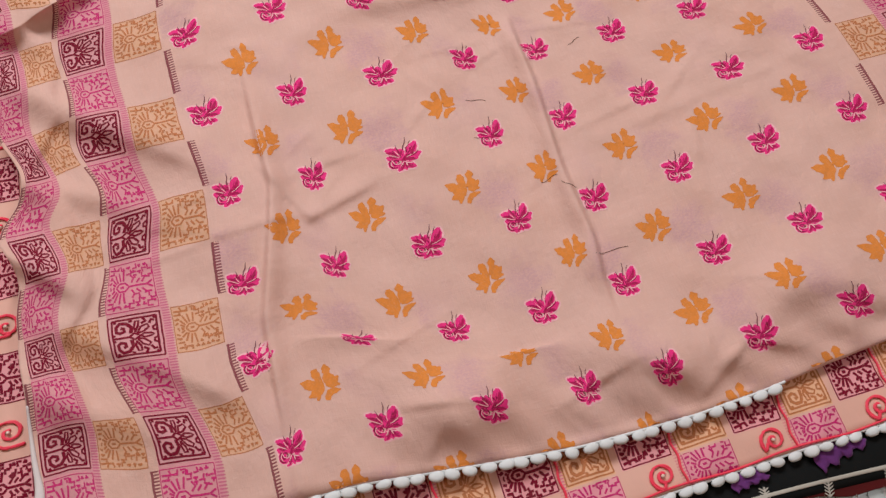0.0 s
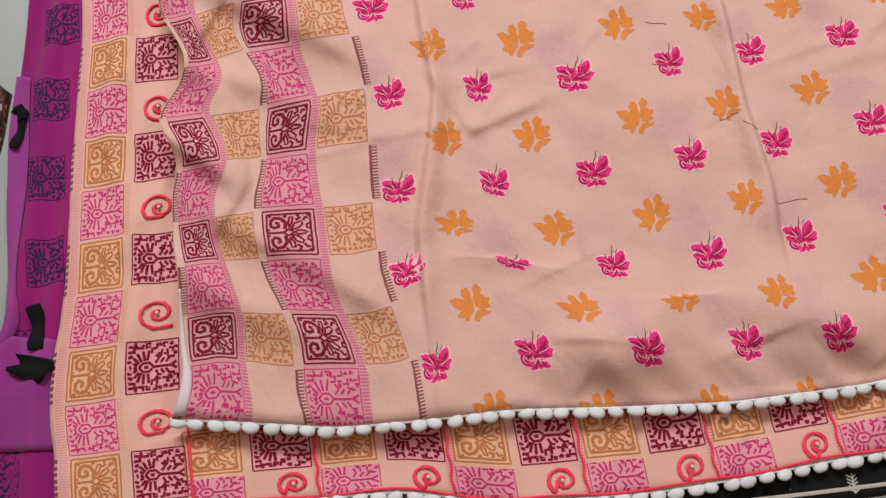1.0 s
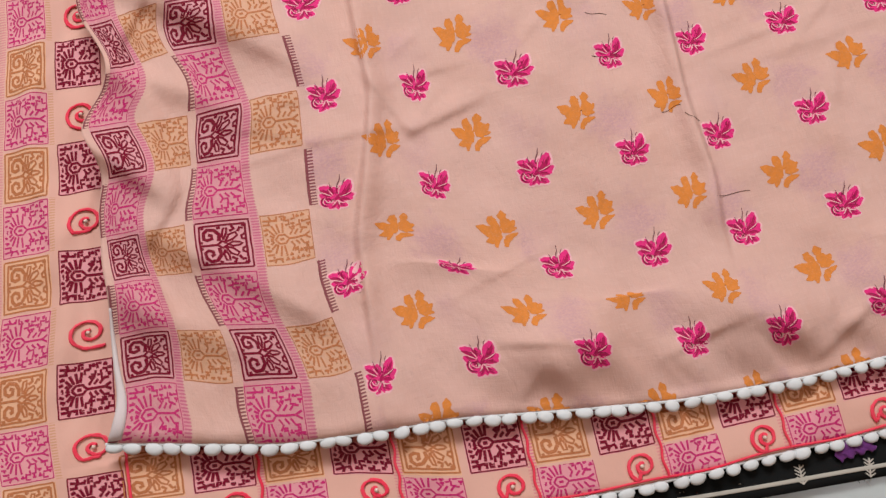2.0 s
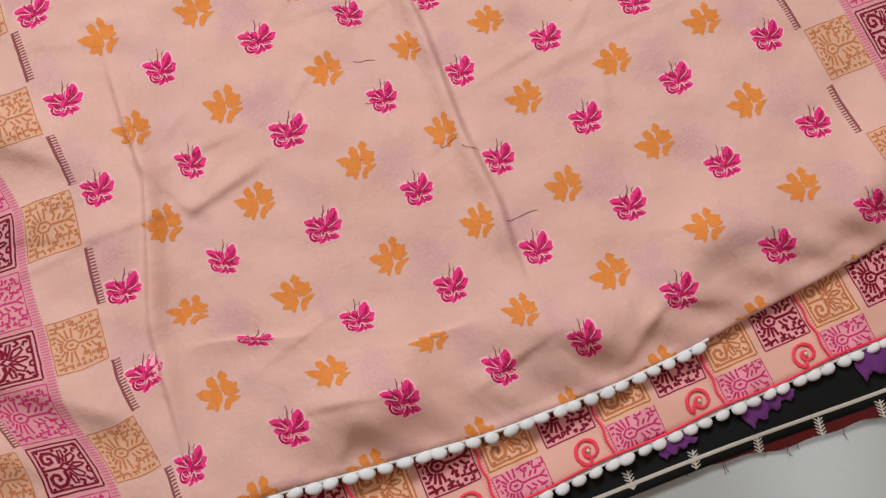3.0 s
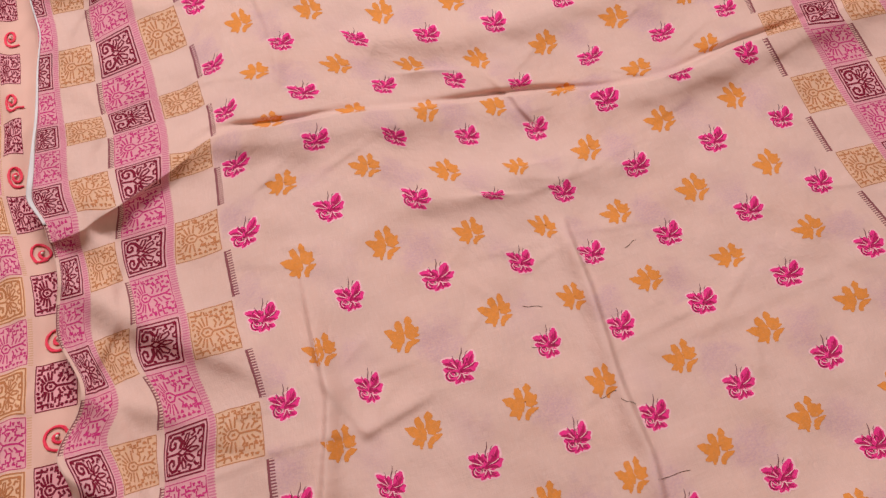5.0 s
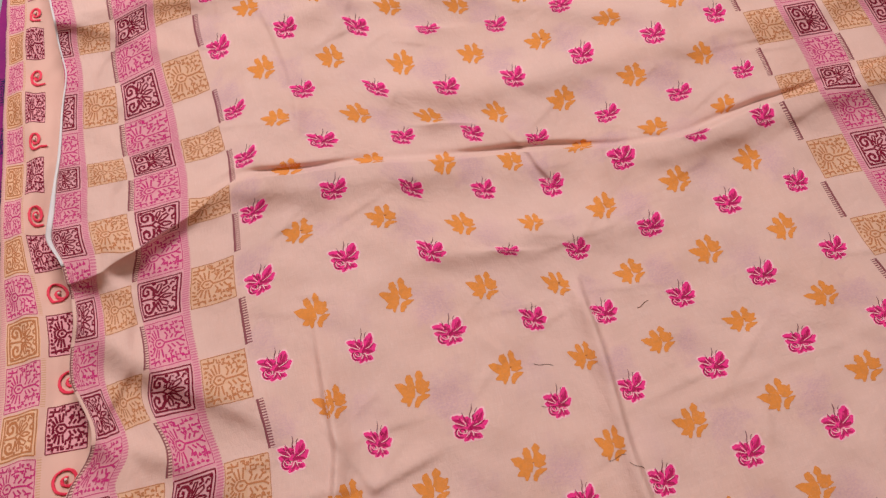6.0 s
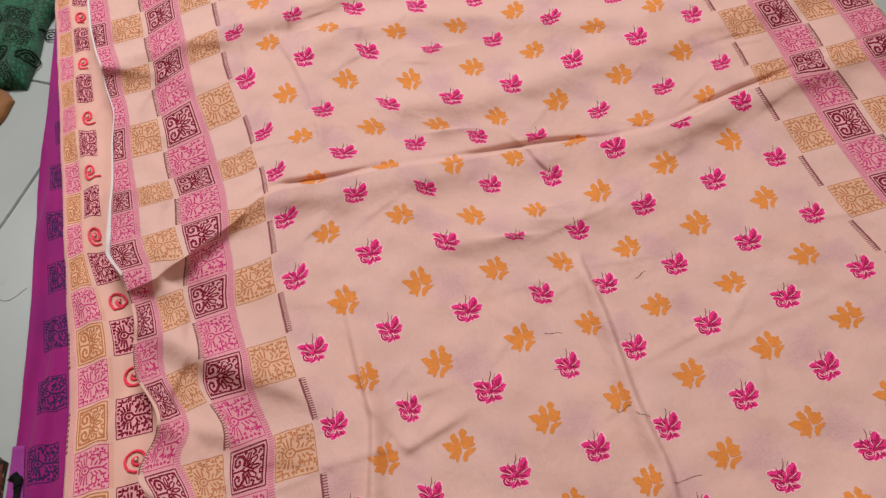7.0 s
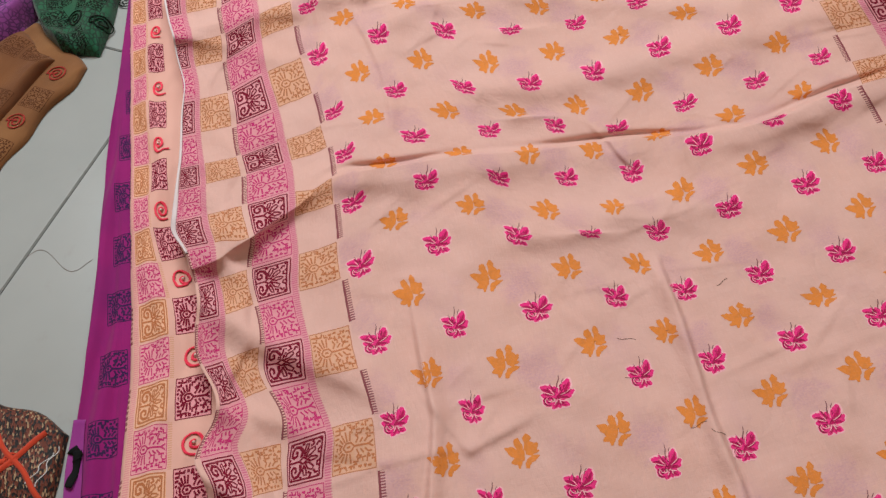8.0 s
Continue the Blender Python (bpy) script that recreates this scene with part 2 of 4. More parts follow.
M_RUST = brocade()
M_NIGHT = ink("bottle_green_dye", (0.002, 0.012, 0.006), 0.0)
M_UMBER = ink("umber_dye", (0.10, 0.035, 0.012), 0.0)
M_RED = cotton("red_thread", (0.30, 0.016, 0.010), (0.40, 0.03, 0.015), 0.6)
M_FLAME = cotton("orange_red_ribbon", (0.55, 0.055, 0.018), (0.40, 0.030, 0.012), 0.7)
M_SILVER = cotton("silver_thread", (0.60, 0.58, 0.56), (0.45, 0.42, 0.40), 0.5, 0.4)


def pearl_gloss():
    p = Paint("pearl", 0.25, 0, 0.6)
    return p.done(p.mix((0.80, 0.62, 0.52), (0.70, 0.50, 0.42), p.noise(300)))


M_PEARL = pearl_gloss()

# ---- helpers for meshes ----
FLOOR = -0.031


def grid_mesh(name, pts, uv=None, material=None, thick=0.0):
    """A mesh from an array of rows and columns of points; thick gives it a back and a rim."""
    rows, cols = pts.shape[:2]
    verts = pts.reshape(-1, 3)
    idx = np.arange(rows * cols).reshape(rows, cols)
    quads = np.stack([idx[:-1, :-1], idx[:-1, 1:], idx[1:, 1:], idx[1:, :-1]], -1).reshape(-1, 4)
    if thick:
        n = len(verts)
        ring = np.concatenate([idx[0, :], idx[1:, -1], idx[-1, -2::-1], idx[-2:0:-1, 0]])
        nxt = np.roll(ring, -1)
        rim = np.stack([ring, ring + n, nxt + n, nxt], -1)
        quads = np.concatenate([quads, quads[:, ::-1] + n, rim])
        verts = np.concatenate([verts, verts - (0, 0, thick)])
    me = bpy.data.meshes.new(name)
    me.from_pydata(verts.tolist(), [], quads.tolist())
    if uv is not None:
        flat = uv.reshape(-1, 2)
        flat = np.concatenate([flat, flat]) if thick else flat
        layer = me.uv_layers.new(name="cloth")
        layer.data.foreach_set("uv", flat[quads.reshape(-1)].astype(np.float32).ravel())
    me.polygons.foreach_set("use_smooth", np.ones(len(me.polygons), dtype=bool))
    if material:
        me.materials.append(material)
    me.update()
    return me


def child(name, me, parent, label=""):
    ob = new(name, me)
    ob.parent = parent
    if label:
        tagged(ob, label)
    return ob


def smooth_line(xs, ys, blur=0.012):
    """A smooth curve through about these places."""
    lo, hi = xs[0] - 0.2, xs[-1] + 0.2
    fine = np.linspace(lo, hi, 800)
    step = fine[1] - fine[0]
    half = max(1, int(3 * blur / step))
    kernel = np.exp(-0.5 * (np.arange(-half, half + 1) * step / blur) ** 2)
    padded = np.pad(np.interp(fine, xs, ys), half, mode="edge")
    smoothed = np.convolve(padded, kernel / kernel.sum(), "valid")
    return lambda x: np.interp(x, fine, smoothed)


def step(x, a, b):
    s = np.clip((x - a) / (b - a), 0, 1)
    return s * s * (3 - 2 * s)


def bell(d, near, far):
    """A fold's section: width near before its crest, far behind it."""
    return np.exp(-((d / np.where(d < 0, near, far)) ** 2))


def cloud(x, y, seed, size):
    """Soft irregular waves of that size."""
    rng = np.random.default_rng(seed)
    total = 0
    for _ in range(7):
        angle, phase = rng.uniform(0, math.tau, 2)
        total = total + np.sin((x * math.cos(angle) + y * math.sin(angle)) * math.tau / size * rng.uniform(0.7, 1.5) + phase)
    return total / 4.0


# ---- the upper cloth: how its own metres (u, v) lie in the room ----
ROW, COL = 0.083, 0.080
SLIDE_U = np.array([-0.196, -0.12, -0.045, 0.04, 0.12, 0.2, 0.32, 0.44, 0.6])
SLIDE_V = np.array([0, 0.09, 0.17, 0.25, 0.33, 0.42, 0.5, 0.59, 0.68, 0.78])
# how far the prints are drawn along and across the cloth where it is gathered, in mm
SLIDE = 0.001 * np.array([
    [42, 22, 3, -3, -7, -9, -14, -31, -58, -49],
    [26, 16, 4, -4, 3, -3, -10, -28, -59, -47],
    [17, 7, 0, 2, 2, 2, -1, -21, -44, -15],
    [25, 19, -4, 1, 4, 20, 18, 7, -11, 7],
    [12, -6, -12, -8, 2, 19, 18, -12, -12, 11],
    [2, -9, -10, -5, 1, -2, -13, -23, -39, -24],
    [-5, -8, -9, -6, -12, -27, -23, -52, -40, -46],
    [4, 0, 0, -1, -12, -7, -7, -29, -16, -22],
    [4, 6, 14, 13, 8, 6, 14, -3, 9, -6],
])
SWAY = 0.001 * np.array([
    [7, -3, -5, 0, -6, -13, -10, -11, -18, -22],
    [7, -10, -8, 12, -5, -7, -5, -4, -9, -15],
    [14, -2, 0, 8, -2, -3, 2, 8, 3, -12],
    [2, -3, 2, 4, 3, 0, 3, 0, -5, -12],
    [0, -4, -10, -8, -2, 4, 5, 9, -9, -14],
    [1, -10, -3, 3, 5, 2, -3, 5, -15, -10],
    [-2, -6, -2, 0, 0, -4, -6, -3, -3, -2],
    [4, -3, -1, 0, -5, -3, -2, 2, 4, 3],
    [5, -1, 4, 3, -4, -3, 1, 8, 12, 7],
])
drift_x = smooth_line([-0.02, 0.08, 0.16, 0.24, 0.32, 0.40, 0.48, 0.56, 0.60], [-0.001, 0.001, 0.003, 0.001, -0.009, -0.007, 0.001, 0.012, 0.013], 0.01)
hem_y = smooth_line([-0.23, -0.195, -0.13, -0.07, 0, 0.055, 0.137, 0.22, 0.32, 0.38, 0.43, 0.5, 0.56, 0.61, 0.66, 0.82],
                    [0.016, 0.012, -0.002, -0.015, -0.020, -0.022, -0.033, -0.043, -0.046, -0.044, -0.039, -0.034, -0.029, -0.019, -0.009, 0.02], 0.01)
edge_x = smooth_line([0.0, 0.044, 0.074, 0.143, 0.176, 0.209, 0.258, 0.28, 0.313, 0.36, 0.418, 0.482, 0.517, 0.601, 0.731, 0.835, 0.90, 1.3],
                     [-0.193, -0.181, -0.177, -0.184, -0.179, -0.172, -0.192, -0.165, -0.166, -0.178, -0.178, -0.182, -0.202, -0.190, -0.178, -0.193, -0.2, -0.2], 0.008)
main_fold = smooth_line([-0.3, -0.16, -0.121, -0.061, -0.023, 0.056, 0.127, 0.227, 0.31, 0.389, 0.467, 0.565, 0.627, 0.85],
                        [0.46, 0.472, 0.494, 0.522, 0.547, 0.535, 0.533, 0.517, 0.510, 0.493, 0.492, 0.515, 0.522, 0.56], 0.012)
fold_high = smooth_line([-0.3, -0.16, -0.05, 0.06, 0.16, 0.24, 0.32, 0.42, 0.5, 0.62, 0.85],
                        [0.014, 0.015, 0.016, 0.017, 0.015, 0.011, 0.007, 0.014, 0.018, 0.019, 0.018], 0.02)
centre_crease = smooth_line([0.0, 0.087, 0.117, 0.189, 0.288, 0.344, 0.42], [0.283, 0.288, 0.294, 0.291, 0.298, 0.297, 0.30], 0.012)
left_crease = smooth_line([-0.05, 0.02, 0.127, 0.19, 0.25, 0.288, 0.363, 0.45], [0.005, 0.006, 0.010, 0.028, 0.043, 0.040, 0.042, 0.05], 0.012)


def hat(x, knots):
    x = np.clip(x, knots[0], knots[-1])
    i = np.clip(np.searchsorted(knots, x) - 1, 0, len(knots) - 2)
    f = (x - knots[i]) / (knots[i + 1] - knots[i])
    return i, 0.5 * f + 0.5 * f * f * (3 - 2 * f)


def border_turn(x, y):
    """The phase of the slanting ripples in the left border."""
    return (y + 0.68 * x + 0.010 * np.sin(y * 23)) * math.tau / 0.0985 - 0.25


crease_rng = random.Random(12)
CREASES = [(crease_rng.uniform(-0.05, 0.62), crease_rng.uniform(0.0, 0.9), crease_rng.uniform(-0.5, 0.8) + (1.4 if crease_rng.random() < 0.3 else 0),
            crease_rng.uniform(0.015, 0.05), crease_rng.uniform(0.0006, 0.0015)) for _ in range(70)]
CREASES += [(0.36, 0.235, 0.2, 0.05, 0.0012), (0.25, 0.0, 0.25, 0.03, 0.003), (0.12, 0.02, -0.2, 0.03, 0.003), (0.36, -0.015, 0.5, 0.03, 0.004), (0.40, -0.01, -0.4, 0.02, 0.003), (0.30, 0.50, -1.2, 0.05, 0.004)]

for k in range(18):
    CREASES.append((0.02 + 0.034 * k + crease_rng.uniform(-0.012, 0.012), float(hem_y(0.02 + 0.034 * k)) + crease_rng.uniform(0.012, 0.045), crease_rng.uniform(0.5, 2.3), crease_rng.uniform(0.012, 0.026), crease_rng.uniform(0.0008, 0.0019)))


def cloth_height(x, y):
    z = 0.0030 * cloud(x, y, 3, 0.17) + 0.0011 * cloud(x, y, 8, 0.055)
    # the long fold across: it rolls towards the near side on the left, and is steep behind on the right
    d = y - main_fold(x)
    left = 1 - step(x, -0.06, 0.02)
    near, far = 0.030 - 0.013 * left, 0.008 + 0.030 * left
    z = z + fold_high(x) * np.exp(-((d / np.where(d < 0, near, far)) ** 2)) * (0.8 + 0.2 * np.sin(x * 41))
    z = z - 0.010 * bell(d - 0.010, 0.004, 0.006) * (1 - left) * (0.6 + 0.4 * np.sin(x * 23 + 1))
    # soft waves before and beyond it
    z = z + 0.010 * bell(y - 0.615 - 0.10 * np.abs(x - 0.30), 0.03, 0.026) * step(x, 0.08, 0.22)
    z = z + 0.007 * bell(y - 0.425 + 0.04 * x, 0.02, 0.03) * step(x, 0.10, 0.2) * (1 - step(x, 0.34, 0.44))
    z = z + 0.009 * bell(y - 0.735 - 0.05 * np.sin(x * 9), 0.03, 0.02) * step(x, 0.0, 0.15)
    z = z + 0.014 * bell(y - 0.845 - 0.02 * np.sin(x * 7), 0.035, 0.012)
    # sharp creases along the cloth
    z = z + 0.0100 * bell(x - centre_crease(y), 0.012, 0.0026) * step(y, 0.03, 0.12) * (1 - step(y, 0.33, 0.37))
    z = z + 0.0080 * bell(x - left_crease(y), 0.0026, 0.012) * (1 - step(y, 0.30, 0.40))
    z = z + 0.0036 * bell((y - 0.206) - (x - 0.068) * 0.30, 0.005, 0.012) * step(x, 0.055, 0.075) * (1 - step(x, 0.10, 0.15))
    z = z + 0.0035 * bell((x - 0.042) + (y - 0.258) * 0.48, 0.005, 0.010) * step(y, 0.19, 0.21) * (1 - step(y, 0.25, 0.28))
    z = z + 0.0030 * bell(x - 0.045 - 0.02 * np.sin(y * 12), 0.004, 0.008) * step(y, 0.58, 0.62) * (1 - step(y, 0.76, 0.82))
    z = z + 0.0012 * bell(y - 0.205 - 0.16 * (x - 0.3), 0.006, 0.010) * step(x, 0.30, 0.38) * (1 - step(x, 0.5, 0.6))
    for cx, cy, way, long, high in CREASES:
        c, t = math.cos(way), math.sin(way)
        along, off = (x - cx) * c + (y - cy) * t, (y - cy) * c - (x - cx) * t
        z = z + high * bell(off + 0.02 * along * along / long, 0.0035, 0.008) * np.exp(-((along / long) ** 2))
    # swells above the hem
    up = y - hem_y(x)
    ridge = up - 0.056 - 0.012 * np.sin(x * 29 + 1)
    z = z + 0.0155 * step(x, 0.0, 0.10) * bell(ridge, 0.024, 0.036) * (0.62 + 0.38 * np.sin(x * math.tau / 0.155 + 2.2))
    z = z + 0.0022 * np.sin(x * math.tau / 0.047 + 60 * up) * np.exp(-((up - 0.02) / 0.02) ** 2)
    # the crumpled left border
    amount = 1 - step(x, -0.13, 0.02)
    turn = border_turn(x, y)
    ripple = 0.0062 * (1 - 0.6 * step(y, 0.40, 0.47) * (1 - step(y, 0.56, 0.62))) * (1.6 * np.exp(-1.6 * (1 - np.cos(turn))) - 0.55) * amount * (0.75 + 0.25 * np.sin(y * 17 + 1))
    sway = 0.013 * np.sin(y * math.tau / 0.19 + 0.7) + 0.005 * np.sin(y * math.tau / 0.083)
    pleat = 0.0055 * bell(x + 0.142 - sway, 0.022, 0.016) + 0.003 * bell(x + 0.092 - 0.7 * sway, 0.020, 0.008) * (0.6 + 0.4 * np.sin(y * 29))
    pleat = pleat - 0.002 * bell(x + 0.128 - sway, 0.006, 0.008)
    lap = (y - 0.250) + 0.98 * (x + 0.192)
    pleat = pleat + 0.009 * bell(lap, 0.012, 0.034) * (1 - step(x, -0.155, -0.115))
    lap = (y - 0.100) + 0.75 * (x + 0.062)
    pleat = pleat + 0.010 * bell(lap, 0.016, 0.034) * (1 - step(x, -0.045, 0.0)) * step(x, -0.19, -0.12)
    lap = (y - 0.312) + 0.66 * (x + 0.050)
    pleat = pleat + 0.009 * bell(lap, 0.016, 0.034) * (1 - step(x, -0.040, 0.01)) * step(x, -0.16, -0.10)
    z = z + (ripple + pleat) * (1 - 0.6 * step(y, 0.5, 0.6)) + 0.007 * amount
    return np.where(z < -0.005, -0.005 - 0.005 * np.tanh((-0.005 - z) / 0.005), z)


TUCKS = [(0.08, 0.083, 0.05), (0.24, 0.415, 0.045), (0.24, 0.747, 0.05), (0.22, 0.600, 0.05), (0.48, 0.498, 0.05), (0.21, 0.045, 0.03), (0.30, 0.455, 0.04), (0.12, 0.790, 0.05)]


def cloth(u, v, lift=0.0):
    """Where a point of the upper cloth lies in the room."""
    u, v = np.asarray(u, float), np.asarray(v, float)
    iu, fu = hat(u, SLIDE_U)
    iv, fv = hat(v, SLIDE_V)
    drawn = [(k[iu, iv] * (1 - fu) + k[iu + 1, iv] * fu) * (1 - fv) + (k[iu, iv + 1] * (1 - fu) + k[iu + 1, iv + 1] * fu) * fv for k in (SLIDE, SWAY)]
    y = v + drawn[0]
    tuck = 0
    for u0, v0, wide in TUCKS:
        here = np.exp(-(((u - u0) / wide) ** 2))
        y = y - 0.0085 * np.tanh((v - v0) / 0.011) * here * np.exp(-(((v - v0) / 0.045) ** 2))
        tuck = tuck + 0.0032 * here * bell(v - v0 + 0.004, 0.016, 0.010)
    x = u + drift_x(u) - 0.012 * step(u, 0.48, 0.58) * step(y, 0.2, 0.42)
    # the gathered left border
    t = np.clip((-0.02 - u) / 0.206, 0, 1.02)
    soft = 0.78 + 0.17 * step(y, 0.05, 0.25)
    inner = -0.021 - soft * 0.08 * np.minimum(t / 0.39, 1)
    gathered = inner + (edge_x(y) - (-0.021 - soft * 0.08)) * np.maximum(0, (t - 0.39) / 0.61)
    x = np.where(u < -0.02, gathered, x) + drawn[1] * step(u, -0.228, -0.19)
    x = x + 0.0030 * np.sin(border_turn(x, y) + 1.0) * (1 - 0.7 * step(y, 0.45, 0.55)) * (1 - step(x, -0.12, -0.02)) * step(x, -0.2, -0.17)
    hem = hem_y(x)
    z = cloth_height(x, np.maximum(y, hem)) + tuck
    z = z - 0.009 * (0.15 + 0.75 * step(x, 0.04, 0.16)) * (1 - step(y - hem, 0.0, 0.036))
    flat = 0.8 * (1 - step(x, 0.03, 0.13)) * (1 - step(y - hem, 0.045, 0.10))
    z = z * (1 - flat) + flat * (0.002 - 0.02 * (y - hem) + 0.0014 * cloud(x, y, 77, 0.05))
    roll = np.where(x > 0.37, 0.016, 0.009)
    fall = np.clip((hem + roll - y) / roll, 0, 1)
    z = z * (1 - 0.5 * fall) - 0.006 * (1 - np.sqrt(np.maximum(0, 1 - fall**2)))
    d = y - main_fold(x)
    left = 1 - step(x, -0.06, 0.02)
    y = y + (1 - left) * 0.0085 * np.exp(-((d + 0.002) / 0.007) ** 2) * (0.85 + 0.15 * np.sin(x * 19)) - left * 0.007 * np.exp(-((d - 0.004) / 0.009) ** 2)
    lean = z / 0.68
    x, y = x + (0.08 - x) * lean, y - (y + 0.05) * lean
    side = np.clip((u - 0.785) / 0.015, 0, 1)
    return np.stack([x, y, z - 0.008 * side**2 + lift], -1)


def hem_v(u):
    """The cloth's own v at its lower hem."""
    v = np.full_like(u, -0.05)
    for _ in range(25):
        p = cloth(u, v)
        v = v + (hem_y(p[..., 0]) - p[..., 1])
    return v


# ---- prints: strips of dye that lie on a cloth ----


class Print:
    """Strokes and petals of dye, in the cloth's own metres, with a material each."""

    def __init__(self):
        self.uv, self.faces, self.slots, self.lift, self.layer = [], [], [], [], 0

    def strip(self, line, widths, slot, base, across=2):
        line, widths = np.asarray(line, float), np.asarray(widths, float)
        way = np.gradient(line, axis=0)
        way /= np.linalg.norm(way, axis=1)[:, None] + 1e-12
        side = np.stack([-way[:, 1], way[:, 0]], 1) * widths[:, None]
        self.layer += 1
        first = len(self.uv)
        for p, s in zip(line, side):
            self.uv += [p + s * k for k in np.linspace(1, -1, across)]
            self.lift += [base + 0.000004 * (self.layer % 12)] * across
        for n in range(len(line) - 1):
            for k in range(across - 1):
                a = first + across * n + k
                self.faces.append((a, a + 1, a + 1 + across, a + across))
                self.slots.append(slot)

    def stroke(self, pts, width, slot=0):
        """A line of even width, cut into short lengths."""
        pts = [np.array(p, float) for p in pts]
        fine = [pts[0]]
        for a, b in zip(pts, pts[1:]):
            n = max(1, int(np.linalg.norm(b - a) / 0.075 + 0.5))
            fine += [a + (b - a) * k / n for k in range(1, n + 1)]
        self.strip(fine, [width] * len(fine), slot, LIFT)

    def petal(self, base, tip, width, slot, lift, jag=0.0, bend=0.0, n=7):
        base, tip = np.array(base, float), np.array(tip, float)
        s = np.linspace(0, 1, n)
        way = tip - base
        line = base + s[:, None] * way + np.outer(np.sin(s * math.pi) * bend, (-way[1], way[0]))
        w = width * np.sin(math.pi * np.clip(s, 0.04, 0.97) ** 0.8) ** 0.58
        w = w * (1 - jag * (np.arange(n) % 2))
        self.strip(line, np.maximum(w, width * 0.05), slot, lift, 4 if width > 0.09 else 2)

    def build(self, name, parent, where, materials, at=(0, 0), size=1.0, turn=0.0, label=""):
        c, s = math.cos(turn), math.sin(turn)
        uv = np.array(self.uv) * size
        uv = np.stack([uv[:, 0] * c - uv[:, 1] * s, uv[:, 0] * s + uv[:, 1] * c], 1) + at
        pts = where(uv[:, 0], uv[:, 1])
        pts[:, 2] += np.array(self.lift)
        me = bpy.data.meshes.new(name)
        me.from_pydata(pts.tolist(), [], self.faces)
        for m in materials:
            me.materials.append(m)
        me.polygons.foreach_set("material_index", np.array(self.slots, dtype=np.int32))
        me.polygons.foreach_set("use_smooth", np.ones(len(self.faces), dtype=bool))
        me.update()
        return child(name, me, parent, label)


LIFT = 0.00016


def flower(rng):
    """A pink flower about two units across: pale halo, petals, a rose, dark shading and a stem."""
    f = Print()
    petals = [((0.10, -0.05), (0.80, 0.94), 0.31, -0.06), ((0.14, -0.08), (1.06, 0.10), 0.22, -0.08), ((0.12, -0.18), (0.90, -0.30), 0.21, 0.08), ((0.02, -0.04), (-0.12, 0.66), 0.22, 0.06), ((-0.10, 0.10), (-0.44, 0.76), 0.12, 0.06),
              ((-0.24, 0.06), (-1.0, 0.66), 0.23, -0.10), ((-0.26, -0.04), (-0.98, 0.14), 0.20, 0.08), ((0.0, -0.34), (-0.46, -0.94), 0.18, 0.10), ((0.10, -0.38), (0.64, -0.84), 0.20, -0.10), ((0.06, -0.44), (0.08, -1.0), 0.12, 0.0), ((-0.16, -0.26), (0.40, 0.32), 0.24, 0.0), ((-0.05, -0.12), (0.55, -0.16), 0.16, 0.0)]
    petals = [(b, tuple(0.90 * c + rng.uniform(-0.05, 0.05) for c in t), w * rng.uniform(1.05, 1.24), bend) for b, t, w, bend in petals]
    rose = arc(-0.46, -0.34, 0.15, 0.4, 6.0, 10)
    f.strip(rose, [0.31] * 10, 0, LIFT, 4)
    for b, t, w, bend in petals:
        f.petal(b, (t[0] * 1.08, t[1] * 1.08), w + 0.09, 0, LIFT, 0.0, bend)
    f.strip(rose, [0.24] * 10, 1, LIFT + 0.000075, 4)
    for n, (b, t, w, bend) in enumerate(petals):
        f.petal(b, t, w, 1, LIFT + 0.00006 + 0.000008 * n, 0.12, bend, 9)
        way = np.subtract(t, b)
        side = np.array([-way[1], way[0]]) / np.linalg.norm(way) * w * (0.55 if n % 2 else -0.55)
        f.petal(np.array(b) + side * 0.5, np.array(b) + 0.86 * way + side * 0.75, w * 0.34, 4, LIFT + 0.00016, 0.2, bend, 6)
        f.petal(np.array(b) + 0.08 * way, np.array(b) + 0.72 * way, 0.026, 2 if n % 3 else 4, LIFT + 0.00019, 0.3, bend, 6)
    for _ in range(15):
        c = np.array([rng.uniform(-0.55, 0.6), rng.uniform(-0.45, 0.45)])
        f.petal(c, c + (rng.uniform(-0.15, 0.2), rng.uniform(0.08, 0.24)), rng.uniform(0.025, 0.05), 2, LIFT + 0.0002, 0.3, 0.2, 5)
    # bare cloth between the petals
    for b, t, w, bend in (((0.10, 0.10), (0.36, 0.74), 0.022, 0.10), ((0.16, -0.08), (0.86, 0.26), 0.024, -0.06), ((-0.16, 0.02), (-0.42, 0.46), 0.020, 0.0), ((-0.24, -0.02), (-0.84, 0.34), 0.026, 0.0),
                          ((-0.06, -0.42), (-0.62, -0.04), 0.024, 0.30), ((0.02, -0.34), (0.50, -0.50), 0.034, -0.10), ((-0.02, -0.30), (-0.26, -0.64), 0.030, 0.10), ((0.10, -0.40), (0.16, -0.66), 0.030, 0.0)):
        f.petal(b, t, w, 0, LIFT + 0.00021, 0, bend, 6)
    # the turns of the rose
    f.strip(arc(-0.46, -0.34, 0.30, 1.9, 5.0, 8), [0.02, 0.045, 0.05, 0.03, 0.055, 0.045, 0.03, 0.01], 2, LIFT + 0.00018)
    f.strip(arc(-0.44, -0.32, 0.17, -0.6, 2.8, 7), [0.015, 0.035, 0.04, 0.035, 0.035, 0.03, 0.01], 2, LIFT + 0.00018)
    f.strip(arc(-0.48, -0.37, 0.09, 2.6, 5.8, 6), [0.01, 0.025, 0.035, 0.03, 0.02, 0.01], 2, LIFT + 0.00018)
